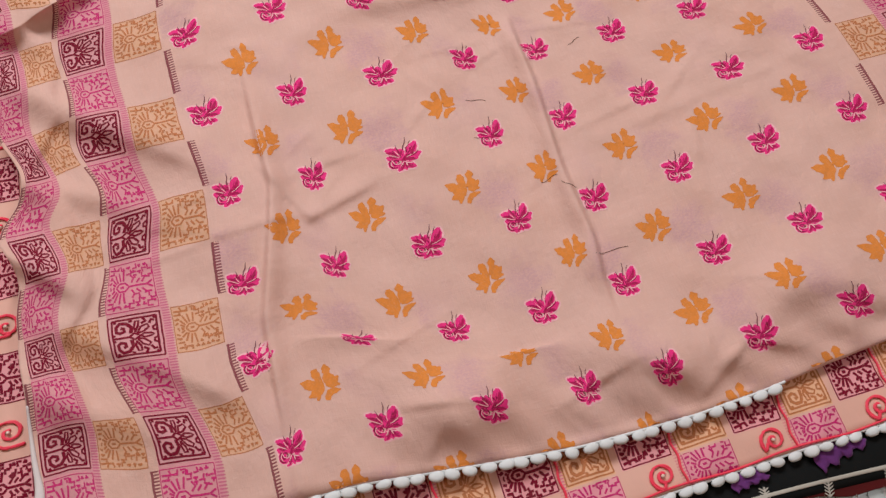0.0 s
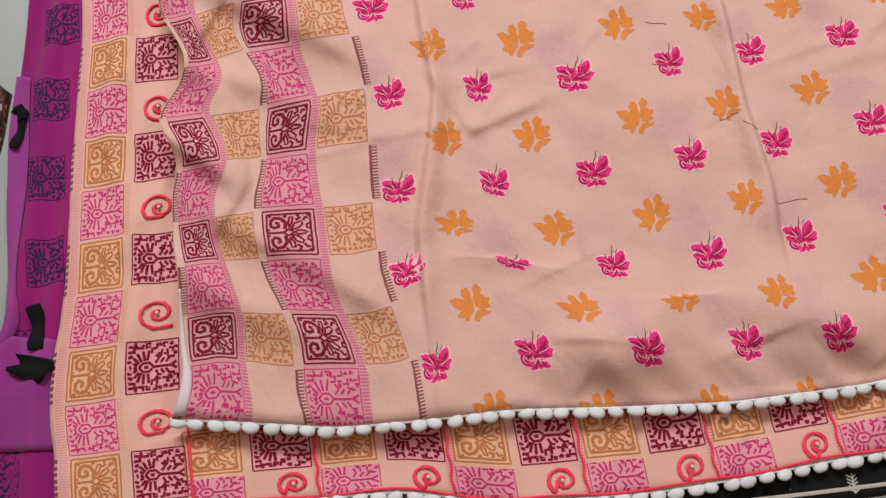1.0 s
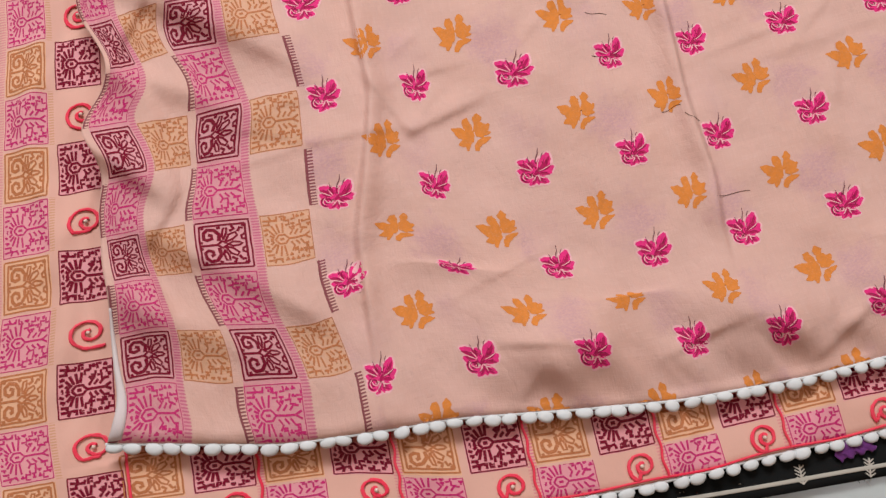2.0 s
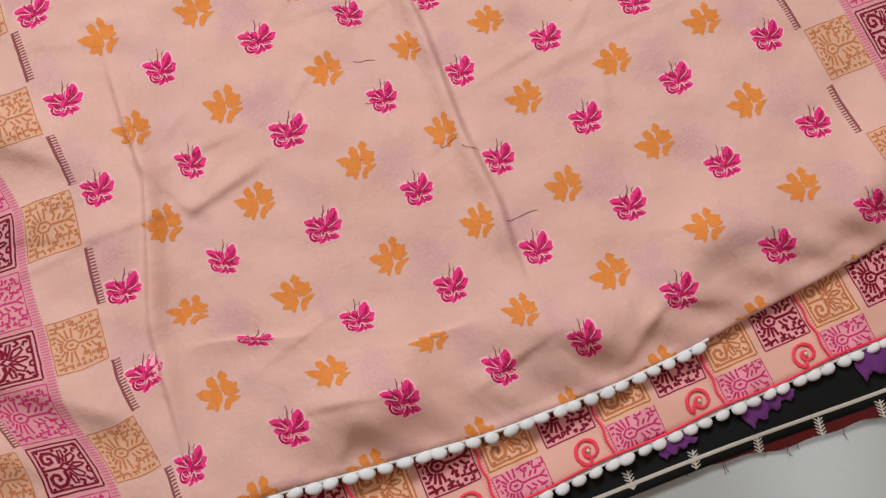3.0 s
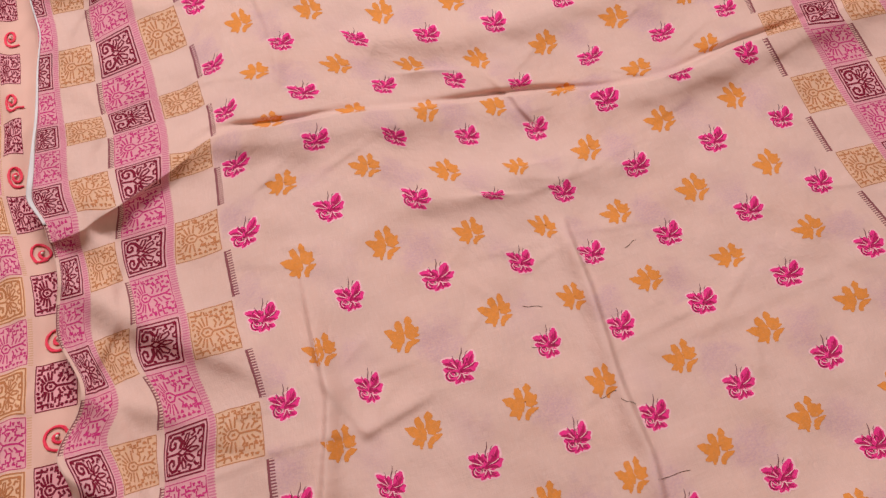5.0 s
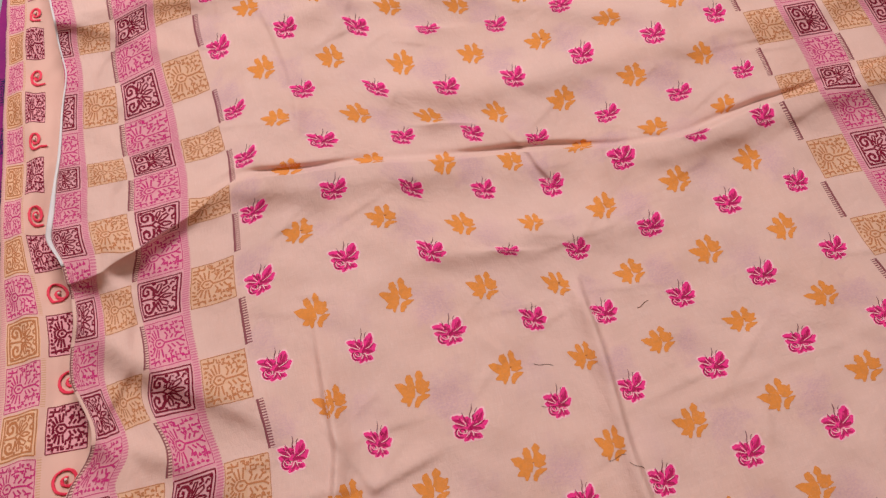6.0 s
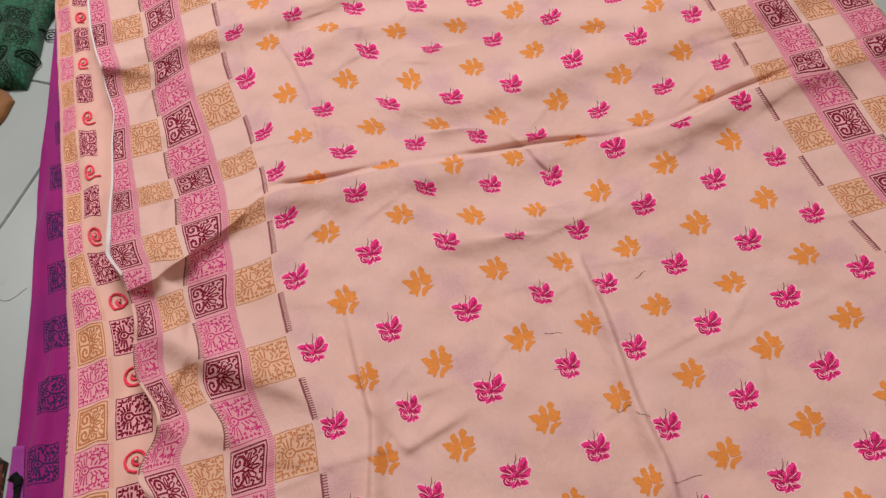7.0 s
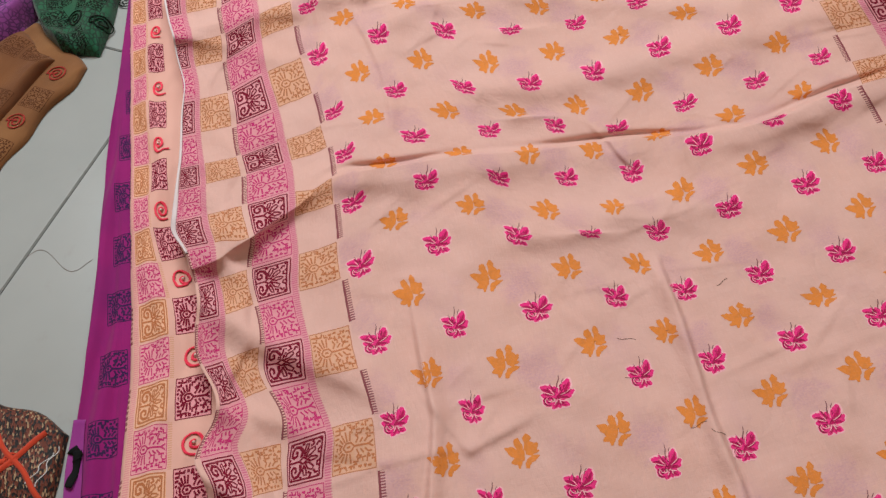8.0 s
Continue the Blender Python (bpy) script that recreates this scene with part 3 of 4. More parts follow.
    f.strip(arc(-0.46, -0.34, 0.235, 2.2, 4.2, 6), [0.01, 0.02, 0.025, 0.02, 0.02, 0.01], 0, LIFT + 0.0002)
    # stem and its side shoots
    f.strip([(0.02, 0.44), (0.07, 0.68), (0.18, 0.90), (0.22, 1.22)], [0.030, 0.026, 0.026, 0.012], 3, LIFT + 0.00018)
    f.strip([(0.30, 0.62), (0.40, 0.84), (0.50, 0.95)], [0.020, 0.022, 0.010], 3, LIFT + 0.00018)
    f.strip([(-0.28, 0.52), (-0.34, 0.80)], [0.024, 0.010], 3, LIFT + 0.00018)
    return f


def maple_leaf(rng):
    """An orange leaf about two units across, in three pieces with bare cloth between them."""
    f = Print()
    lobes = [([(-1.04, 0.38), (-0.74, 0.22), (-0.42, 0.0), (-0.10, -0.16)], [0.015, 0.21, 0.29, 0.25]),
             ([(-0.16, 0.86), (-0.14, 0.60), (-0.04, 0.30), (-0.05, -0.08), (-0.16, -0.40)], [0.13, 0.22, 0.18, 0.24, 0.26]),
             ([(-0.76, -0.54), (-0.52, -0.50), (-0.28, -0.42), (-0.10, -0.30)], [0.03, 0.17, 0.26, 0.24]),
             ([(-0.30, -0.90), (-0.22, -0.62), (-0.18, -0.40)], [0.05, 0.15, 0.18]),
             ([(0.46, 1.04), (0.46, 0.78), (0.44, 0.54), (0.52, 0.24), (0.54, 0.0), (0.42, -0.26)], [0.04, 0.22, 0.15, 0.32, 0.32, 0.16]),
             ([(1.0, 0.34), (0.82, 0.18), (0.62, 0.08)], [0.04, 0.17, 0.24]),
             ([(1.0, -0.12), (0.80, -0.10), (0.60, -0.04)], [0.03, 0.13, 0.18]),
             ([(1.0, -0.40), (0.70, -0.46), (0.42, -0.55), (0.26, -0.74), (0.20, -0.98)], [0.02, 0.13, 0.16, 0.15, 0.09])]
    for line, widths in lobes:
        fine_line, fine_width = [], []
        for n in range(len(line) - 1):
            for k in range(3):
                fine_line.append(np.array(line[n]) * (1 - k / 3) + np.array(line[n + 1]) * k / 3 + np.array([rng.uniform(-0.015, 0.015), rng.uniform(-0.015, 0.015)]))
                fine_width.append((widths[n] * (1 - k / 3) + widths[n + 1] * k / 3) * rng.uniform(0.85, 1.15))
        fine_line.append(np.array(line[-1]))
        fine_width.append(widths[-1])
        f.strip(fine_line, np.array(fine_width) * 1.04 + 0.008, 0, LIFT, 4)
    return f


def arc(cx, cy, r, a0, a1, n=7, squash=1.0):
    return [(cx + r * math.cos(a), cy + squash * r * math.sin(a)) for a in np.linspace(a0, a1, n)]


def edge_lines(s, rng, half, k):
    """The hand-cut outline of a printing block."""
    corners = [(-half, -half), (half, -half), (half, half), (-half, half), (-half, -half)]
    for a, b in zip(corners, corners[1:]):
        s([(a[0] + (b[0] - a[0]) * t + rng.uniform(-0.006, 0.006), a[1] + (b[1] - a[1]) * t + rng.uniform(-0.006, 0.006)) for t in np.linspace(0, 1, 7)], k)


def tree_block(rng, bold=0.0185):
    """A printing block with an eye-shaped heart, feathers round it and a close maze of hooks; one unit wide."""
    f, w = Print(), bold
    s = lambda pts, k=1.0: f.stroke(pts, w * k)  # noqa: E731
    ex = -0.14
    j = lambda: rng.uniform(-0.010, 0.010)  # noqa: E731
    s([(ex - 0.13, 0), (ex - 0.06, 0.085), (ex + 0.06, 0.085), (ex + 0.14, 0), (ex + 0.06, -0.085), (ex - 0.06, -0.085), (ex - 0.13, 0)], 0.95)
    s([(ex - 0.04, 0), (ex + 0.04, 0.005)], 1.2)
    s([(ex + 0.14, 0), (0.16, j()), (0.34, j()), (0.46, 0.06)])
    s([(0.34, 0.0), (0.46, -0.07)])
    for up in (-1, 1):
        def q(*pts):
            s([(x + j(), (y + j()) * up) for x, y in pts])
        # feathers that spread from the eye
        for k, a in enumerate(np.radians([176, 158, 140, 121, 102, 82])):
            c, d = math.cos(a), math.sin(a)
            long = min(0.44, 0.30 / max(abs(c), 0.6) + 0.02 * (k % 2))
            q((ex + 0.17 * c, 0.125 * d), (ex + long * c * 0.72, long * d * 0.74))
            q((ex + long * c * 0.86, long * d * 0.86), (ex + long * c * 0.96, long * d * 0.94))
        for k in range(4):
            q((-0.46, 0.10 + 0.10 * k), (-0.40 + 0.035 * k, 0.13 + 0.085 * k))
        q((-0.34, 0.46), (-0.30, 0.38), (-0.20, 0.37), (-0.19, 0.45))
        # branches along the stalk
        q((0.04, 0.07), (0.10, 0.16), (0.04, 0.24))
        q((0.14, 0.06), (0.22, 0.15))
        q((0.25, 0.06), (0.33, 0.15), (0.42, 0.15))
        # the maze beyond
        for x, y in ((-0.09, 0.40), (0.02, 0.40), (0.13, 0.41), (0.24, 0.40), (0.35, 0.41), (0.44, 0.34), (0.34, 0.29), (0.23, 0.28), (0.12, 0.29), (0.01, 0.31), (0.44, 0.23), (0.32, 0.21), (0.13, 0.21)):
            e, g = 0.042 * rng.choice((-1, 1)), 0.044 * rng.choice((-1, 1))
            if rng.random() < 0.5:
                q((x - e, y - g), (x - e, y + g), (x + e, y + g))
            else:
                q((x - e, y), (x + e, y))
                q((x, y), (x, y + g))
    edge_lines(s, rng, 0.495, 0.45)
    return f


def scroll_block(rng):
    """A framed printing block with two bold scrolls beside a many-petalled bud; one unit wide."""
    f, w = Print(), 0.0255
    s = lambda pts, k=1.0: f.stroke(pts, w * k)  # noqa: E731
    edge_lines(s, rng, 0.475, 0.62)
    edge_lines(s, rng, 0.400, 0.80)
    j = lambda: rng.uniform(-0.010, 0.010)  # noqa: E731
    s([(-0.09, 0), (0.0, 0.07), (0.10, 0), (0.0, -0.07), (-0.09, 0)], 0.85)
    s([(-0.39, 0), (-0.24, j()), (-0.09, 0)], 0.9)
    s([(0.10, 0), (0.17, 0.045), (0.28, 0.03), (0.33, 0), (0.28, -0.03), (0.17, -0.045), (0.10, 0)], 0.8)
    for up in (-1, 1):
        def q(k, *pts):
            s([(x + j(), (y + j()) * up) for x, y in pts], k)
        q(1.35, (-0.05, 0.07), (-0.05, 0.20), (-0.12, 0.31), (-0.24, 0.33), (-0.32, 0.26), (-0.32, 0.15), (-0.25, 0.10), (-0.17, 0.13), (-0.17, 0.21), (-0.23, 0.23))
        q(1.0, (-0.39, 0.08), (-0.35, 0.06))
        q(0.8, (0.05, 0.06), (0.16, 0.09), (0.26, 0.17), (0.22, 0.23), (0.12, 0.19), (0.05, 0.06))
        q(0.8, (0.02, 0.10), (0.08, 0.22), (0.09, 0.33), (0.03, 0.32), (0.0, 0.20), (0.02, 0.10))
        q(1.1, (0.12, 0.27), (0.20, 0.31), (0.17, 0.38))
        q(1.0, (0.26, 0.25), (0.30, 0.33), (0.36, 0.30))
        q(0.9, (0.39, 0.20), (0.32, 0.15), (0.33, 0.09), (0.39, 0.08))
        q(1.3, (-0.06, 0.38), (-0.04, 0.33))
        q(1.2, (-0.37, 0.37), (-0.31, 0.36))
        q(1.0, (0.34, 0.38), (0.38, 0.35))
    return f


# ---- the room ----
floor = new("floor", bpy.data.meshes.new("floor"))


def box(bm, x0, y0, z0, x1, y1, z1):
    made = bmesh.ops.create_cube(bm, size=1, matrix=Matrix.LocRotScale(((x0 + x1) / 2, (y0 + y1) / 2, (z0 + z1) / 2), None, (x1 - x0, y1 - y0, z1 - z0)))
    return made["verts"]


def from_bm(name, bm, material, smooth=False):
    me = bpy.data.meshes.new(name)
    bm.to_mesh(me)
    bm.free()
    me.materials.append(material)
    if smooth:
        me.polygons.foreach_set("use_smooth", np.ones(len(me.polygons), dtype=bool))
    return me


bm = bmesh.new()
box(bm, -3.7, -3.7, FLOOR - 0.12, 3.7, 3.7, FLOOR - 0.003)
floor.data = from_bm("floor", bm, M_GROUT)
tagged(floor, "pale glossy floor laid with large square tiles", "floor", kind="structure")
# unseen walls and ceiling, added to close the room and bounce warm light
for name, x0, y0, x1, y1 in (("wall_north", -3.2, 3.0, 3.2, 3.2), ("wall_south", -3.2, -3.2, 3.2, -3.0), ("wall_west", -3.2, -3.0, -3.0, 3.0), ("wall_east", 3.0, -3.0, 3.2, 3.0)):
    bm = bmesh.new()
    box(bm, x0, y0, FLOOR - 0.003, x1, y1, 2.8)
    tagged(new(name, from_bm(name, bm, M_WALL)), "unseen plain wall closing the room, tinted to warm the bounced light", "wall", kind="structure")
bm = bmesh.new()
box(bm, -3.2, -3.2, 2.8, 3.2, 3.2, 2.9)
tagged(new("ceiling", from_bm("ceiling", bm, M_WALL)), "unseen plain ceiling closing the room, tinted to warm the bounced light", "ceiling", kind="structure")

# ---- the upper cloth ----
us = np.concatenate([np.linspace(-0.226, -0.02, 84), np.linspace(-0.0175, 0.80, 430)])
bottom = hem_v(us)
TOP_V = 1.16
ss = np.linspace(0, 1, 570)
U = np.repeat(us[None, :], len(ss), 0)
V = bottom[None, :] + ss[:, None] * (TOP_V - bottom[None, :])
UPPER = cloth(U, V)
upper = new("dupatta", grid_mesh("dupatta", UPPER, np.stack([U, V], -1), M_TOP, 0.0006))
tagged(upper, "peach cotton dupatta printed with pink flowers and orange leaves", "fabric")

rng = random.Random(5)


def on_cloth(u, v):
    """The upper cloth, with what would pass its hem drawn up to it."""
    low = np.interp(u, us, bottom)
    s = (np.maximum(v, low + 0.002) - low) / (TOP_V - low) * (len(ss) - 1)
    c = np.interp(u, us, np.arange(len(us)))
    a, b = np.clip(s.astype(int), 0, len(ss) - 2), np.clip(c.astype(int), 0, len(us) - 2)
    f, g = (s - a)[:, None], (c - b)[:, None]
    return (UPPER[a, b] * (1 - g) + UPPER[a, b + 1] * g) * (1 - f) + (UPPER[a + 1, b] * (1 - g) + UPPER[a + 1, b + 1] * g) * f


for j in range(-1, 13):
    for i in range(8):
        if j >= 0:
            flower(rng).build("flower_print", upper, on_cloth, (M_PINK_PALE, M_PINK, M_PINK_DARK, M_STEM, M_PINK_DEEP), (i * COL + rng.uniform(-0.001, 0.001), j * ROW - 0.0018), 0.0146, rng.uniform(-0.12, 0.12))
        at = ((i + 0.5) * COL, (j + 0.5) * ROW - 0.0036)
        if i < 7:
            maple_leaf(rng).build("leaf_print", upper, on_cloth, (M_ORANGE, M_VEIN), at, 0.0149, rng.uniform(-0.12, 0.12))

BLOCKS = [tree_block(rng) for _ in range(4)]
BOLD = [tree_block(rng, 0.0275) for _ in range(4)]
SCROLLS = [scroll_block(rng) for _ in range(4)]
for k in range(4):
    for side in (-1, 1):
        wc = -0.0035 + 0.051 * k + 0.051 * 0.568
        u0 = 0.28525 + side * (0.30325 + wc)
        for r in range(-1, 12):
            v0 = 0.033 + 0.0995 * r
            for row in (0, 1):
                vc = v0 + 0.04975 * row
                low = float(np.interp(u0, us, bottom))
                if vc < low - 0.016 or vc > TOP_V - 0.02:
                    continue
                if k % 2 == 0 and row == 1:
                    continue
                kind, dye = (BLOCKS, M_BROWN) if k % 2 == 0 else ((SCROLLS, M_MAROON) if row == 0 else (BLOCKS, M_ROSE))
                b = rng.choice(kind)
                keep = np.array(b.uv)
                b.uv = [(x, y * 1.08) for x, y in keep]
                b.build("block_print", upper, on_cloth, (dye,), (u0, vc), 0.043)
                b.uv = [tuple(q) for q in keep]


def pompom_mesh():
    """A flattened tuft of white thread on a short neck."""
    bm = bmesh.new()
    bmesh.ops.create_icosphere(bm, subdivisions=2, radius=1.0)
    r = random.Random(2)
    for v in bm.verts:
        a = math.atan2(v.co.y, v.co.x)
        grow = 1 + 0.05 * math.sin(9 * a) + r.uniform(-0.04, 0.04)
        v.co = Vector((v.co.x * 0.0066 * grow, v.co.y * 0.0047 * grow - 0.0024, v.co.z * 0.0030))
    return from_bm("pompom", bm, M_LACE, True)


POMPOM = pompom_mesh()


def cord(name, points, radius, material, parent=None, label="", closed=False):
    """A round cord through the points, as a mesh."""
    pts = np.asarray(points, float)
    way = np.gradient(pts, axis=0)
    way /= np.linalg.norm(way, axis=1)[:, None] + 1e-12
    side = np.cross(way, (0, 0, 1.0))
    side /= np.linalg.norm(side, axis=1)[:, None] + 1e-9
    up = np.cross(side, way)
    ang = np.linspace(0, math.tau, 6)
    ring = pts[:, None] + radius * (np.cos(ang)[None, :, None] * side[:, None] + np.sin(ang)[None, :, None] * up[:, None])
    me = grid_mesh(name, ring, None, material)
    ob = new(name, me)
    if parent:
        ob.parent = parent
        if label:
            tagged(ob, label)
    return ob


def lace(parent, line, gap, seed):
    """Pompoms hung along a hem with a thin tape above them."""
    r = random.Random(seed)
    line = np.asarray(line)
    length = np.concatenate([[0], np.cumsum(np.linalg.norm(np.diff(line, axis=0), axis=1))])
    for d in np.arange(gap * 0.5, length[-1], gap):
        d = d + r.uniform(-0.12, 0.12) * gap
        p = [float(np.interp(d, length, line[:, k])) for k in range(3)]
        q = [float(np.interp(d + 0.004, length, line[:, k])) for k in range(3)]
        ob = child("pompom", POMPOM, parent)
        turn = math.degrees(math.atan2(q[1] - p[1], q[0] - p[0]))
        ob.matrix_basis = pose(p[0], p[1], p[2], r.uniform(-12, 12), r.uniform(-14, 14), turn + r.uniform(-14, 14)) @ Matrix.Diagonal((r.uniform(0.92, 1.08), r.uniform(0.88, 1.12), 1, 1))
    cord("lace_tape", line + (0, 0.0005, 0.0005), 0.0012, M_LACE, parent, "white lace tape")


lx = np.linspace(-0.194, 0.40, 150)
lu = np.interp(lx, cloth(us, bottom)[:, 0], us)
lace(upper, cloth(lu, hem_v(lu)) + (0, 0, 0.001), 0.0135, 3)
sv, across = np.meshgrid(np.linspace(0.50, 1.1, 160), np.linspace(0, 1, 6), indexing="ij")
su = -0.2262 + across * (0.0085 + 0.002 * np.sin(sv * 47))
band_points = on_cloth(su.ravel(), sv.ravel()).reshape(160, 6, 3) + np.stack([0 * su, 0 * su, 0.0006 + 0.0012 * np.sin(across * math.tau) ** 2], -1)
child("selvedge", grid_mesh("selvedge", band_points, np.stack([su, sv], -1), M_SELVEDGE, 0.0004), upper, "white turned selvedge")

# dark cords that paint the shade of small pulled-thread creases
for u0, v0, long, way in ((0.236, 0.284, 0.020, -0.3), (0.283, 0.192, 0.018, 0.1), (0.300, 0.182, 0.016, -0.7), (0.318, 0.112, 0.030, -0.1), (0.235, 0.245, 0.026, -0.25), (0.36, 0.33, 0.014, 0.3)):
    s = np.linspace(-0.5, 0.5, 9)
    pu, pv = u0 + long * s * math.cos(way), v0 + long * s * math.sin(way) + 0.0012 * np.sin(s * 5)
    cord("thread_crease", on_cloth(pu, pv) + (0, 0, 0.0003), 0.00021, M_UMBER, upper, "dark cord painting the shade of a pulled-thread crease")

sv, across = np.meshgrid(np.linspace(-0.03, 0.085, 30), np.linspace(0, 1, 5), indexing="ij")
su = -0.2258 + across * 0.009 * (0.25 + 0.75 * (0.085 - sv) / 0.115)
band_points = on_cloth(su.ravel(), sv.ravel()).reshape(30, 5, 3) + np.stack([0 * su, 0 * su, 0.0006 + 0.0012 * np.sin(across * math.pi)], -1)
child("selvedge", grid_mesh("selvedge", band_points, np.stack([su, sv], -1), M_SELVEDGE, 0.0004), upper, "white turned selvedge")

# ---- the lower cloth ----
low_hem = smooth_line([-0.30, -0.2, -0.1, -0.03, 0.05, 0.166, 0.33, 0.6, 0.85], [-0.046, -0.052, -0.060, -0.066, -0.088, -0.097, -0.095, -0.096, -0.10], 0.012)
low_edge = smooth_line([-0.04, -0.005, 0.036, 0.122, 0.217, 0.375, 0.55, 0.92, 1.2], [-0.283, -0.290, -0.286, -0.273, -0.267, -0.253, -0.253, -0.252, -0.25], 0.02)


def under(p, q, lift=0.0):
    """Where a point of the lower cloth lies: p from its left edge, q from its hem."""
    p, q = np.asarray(p, float), np.asarray(q, float)
    y = q - 0.098
    x = -0.267 + p - 0.42 * np.minimum(p, 0.1) * step(y, 0.40, 0.56) + (low_edge(np.maximum(y, -0.04)) + 0.267) * np.exp(-p / 0.15)
    y = y + (low_hem(x) + 0.098) * np.exp(-q / 0.20)
    z = -0.018 + 0.0020 * cloud(x, y, 11, 0.11) + 0.0006 * cloud(x, y, 12, 0.04)
    z = z + 0.0025 * bell(np.sin(x * 17 + y * 9) * 0.05, 0.012, 0.02) * (y < 0) + 0.0015 * bell(np.sin(x * 31 - y * 22 + 1) * 0.03, 0.006, 0.01)
    z = z + 0.0055 * bell(x + 0.222 + 0.010 * np.sin(y * 26 + 1), 0.012, 0.010) * step(y, -0.02, 0.05)
    z = np.where((x > -0.17) & (y > 0.03), np.minimum(z, -0.018), z)
    edge = np.clip(1 - p / 0.008, 0, 1) ** 2 + np.clip(1 - q / 0.006, 0, 1) ** 2
    return np.stack([x, y, z - 0.004 * edge + lift], -1)


ps, qs = np.linspace(0, 1.09, 330), np.concatenate([np.linspace(0, 0.12, 44), np.linspace(0.1235, 1.25, 260)])
PP, QQ = np.meshgrid(ps, qs)
lower = new("dupatta", grid_mesh("dupatta", under(PP, QQ), np.stack([PP, QQ], -1), M_LOW, 0.0006))
tagged(lower, "peach cotton dupatta with block-printed checks and coral embroidered spirals", "fabric")


def stretched(b, sy):
    made = Print()
    made.faces, made.slots, made.lift = b.faces, b.slots, b.lift
    made.uv = [(x, y * sy) for x, y in b.uv]
    return made


def bead(at, parent):
    bm = bmesh.new()
    bmesh.ops.create_uvsphere(bm, u_segments=10, v_segments=7, radius=0.0017)
    ob = child("bead", from_bm("bead", bm, M_PEARL, True), parent, "small pearl bead")
    ob.matrix_basis = Matrix.Translation(at)


def spiral(parent, where, at, radius, tail, seed, material=None, beaded=True):
    """An embroidered coral spiral with a tail and a bead at its heart."""
    r = random.Random(seed)
    turns = np.linspace(0.4, math.tau * (r.uniform(1.45, 1.7) if beaded else 2.4), 48)
    rad = radius * (0.10 + 0.90 * turns / turns[-1])
    start = r.uniform(0, 1.2)
    px, py = at[0] + rad * np.cos(turns + start) * 1.05, at[1] + rad * np.sin(turns + start)
    tx = np.linspace(0, 1, 8)[1:]
    px, py = np.concatenate([px, px[-1] + tail[0] * tx]), np.concatenate([py, py[-1] + tail[1] * tx])
    pts = where(px, py, 0.0011)
    for off in (0.0, 0.0011):
        wob = np.array([[r.uniform(-0.0003, 0.0003), r.uniform(-0.0003, 0.0003), 0] for _ in px])
        made = cord("embroidery", pts + wob + (off, off * 0.4, 0), 0.0010 if beaded else 0.0006, material or M_CORAL, parent, "embroidered thread spiral")
    if beaded:
        bead(tuple(where(np.array([at[0]]), np.array([at[1]]), 0.002)[0]), made)


for r in range(-4, 9):
    qc = 0.418 + 0.096 * r
    if qc < 0.03:
        continue
    stretched(rng.choice(SCROLLS), 1.30).build("block_print", lower, under, (M_BROWN,), (0.0292, qc), 0.0350)
    stretched(rng.choice(BOLD), 1.24).build("block_print", lower, under, (M_MAROON,), (0.072, qc), 0.0365)
    if qc + 0.048 < 1.15:
        stretched(rng.choice(BLOCKS), 1.30).build("block_print", lower, under, (M_ROSE,), (0.0292, qc + 0.048), 0.0350)
        spiral(lower, under, (0.074, qc + 0.046), 0.0130, (0.012, 0.001), r + 20)
for c in range(-2, 9):
    pc = 0.300 + 0.0955 * c
    if pc > 1.05:
        continue
    stretched(rng.choice(SCROLLS), 1.0).build("block_print", lower, under, (M_BROWN,), (pc, 0.0492), 0.0415)
    half = Print()
    source = rng.choice(BLOCKS)
    half.uv = [(x, max(-0.27, min(0.30, y))) for x, y in source.uv]
    half.faces, half.slots, half.lift = source.faces, source.slots, source.lift
    half.build("block_print", lower, under, (M_ROSE,), (pc, 0.0132), 0.0415)
    if pc + 0.0478 < 1.05:
        stretched(rng.choice(BOLD), 1.0).build("block_print", lower, under, (M_MAROON,), (pc + 0.0478, 0.0492), 0.0415)
        spiral(lower, under, (pc + 0.0545, 0.0145), 0.0108, (0.003, 0.006), c + 60)
        line = np.linspace(0.004, 0.075, 24)
        cord("embroidery", under(np.full_like(line, pc + 0.0715) + 0.0008 * np.sin(line * 300), line, 0.001), 0.0011, M_CORAL, lower, "coral embroidered line")
run = np.linspace(0.1, 1.08, 200)
cord("embroidery", under(run, 0.003 + 0.0012 * np.sin(run * 60), 0.0008), 0.0010, M_CORAL, lower, "coral embroidered hem line")
line = np.linspace(0.0, 0.12, 24)
cord("embroidery", under(np.full_like(line, 0.0935), line, 0.001), 0.0011, M_CORAL, lower, "coral embroidered line")
hp = np.linspace(0.02, 1.08, 240)
lace(lower, under(hp, np.zeros_like(hp)) + (0, 0, 0.001), 0.0138, 9)


# ---- cloths beneath and beside ----
def sheet(name, label, x_of, rows, height, material, folds, seed, n=60, thick=0.0006):
    """A cloth between a left and a right line, given as functions of y."""
    ys = np.linspace(rows[0], rows[1], 160)
    t = np.linspace(0, 1, n)
    left, right = x_of
    X = left(ys)[:, None] * (1 - t) + right(ys)[:, None] * t
    Y = np.repeat(ys[:, None], n, 1)
    Z = height + folds(X, Y) + 0.0004 * cloud(X, Y, seed, 0.04)
    Z = np.maximum(Z, FLOOR + 0.0012)
    ob = new(name, grid_mesh(name, np.stack([X, Y, Z], -1), np.stack([X, Y], -1), material, thick))
    return tagged(ob, label, "fabric")


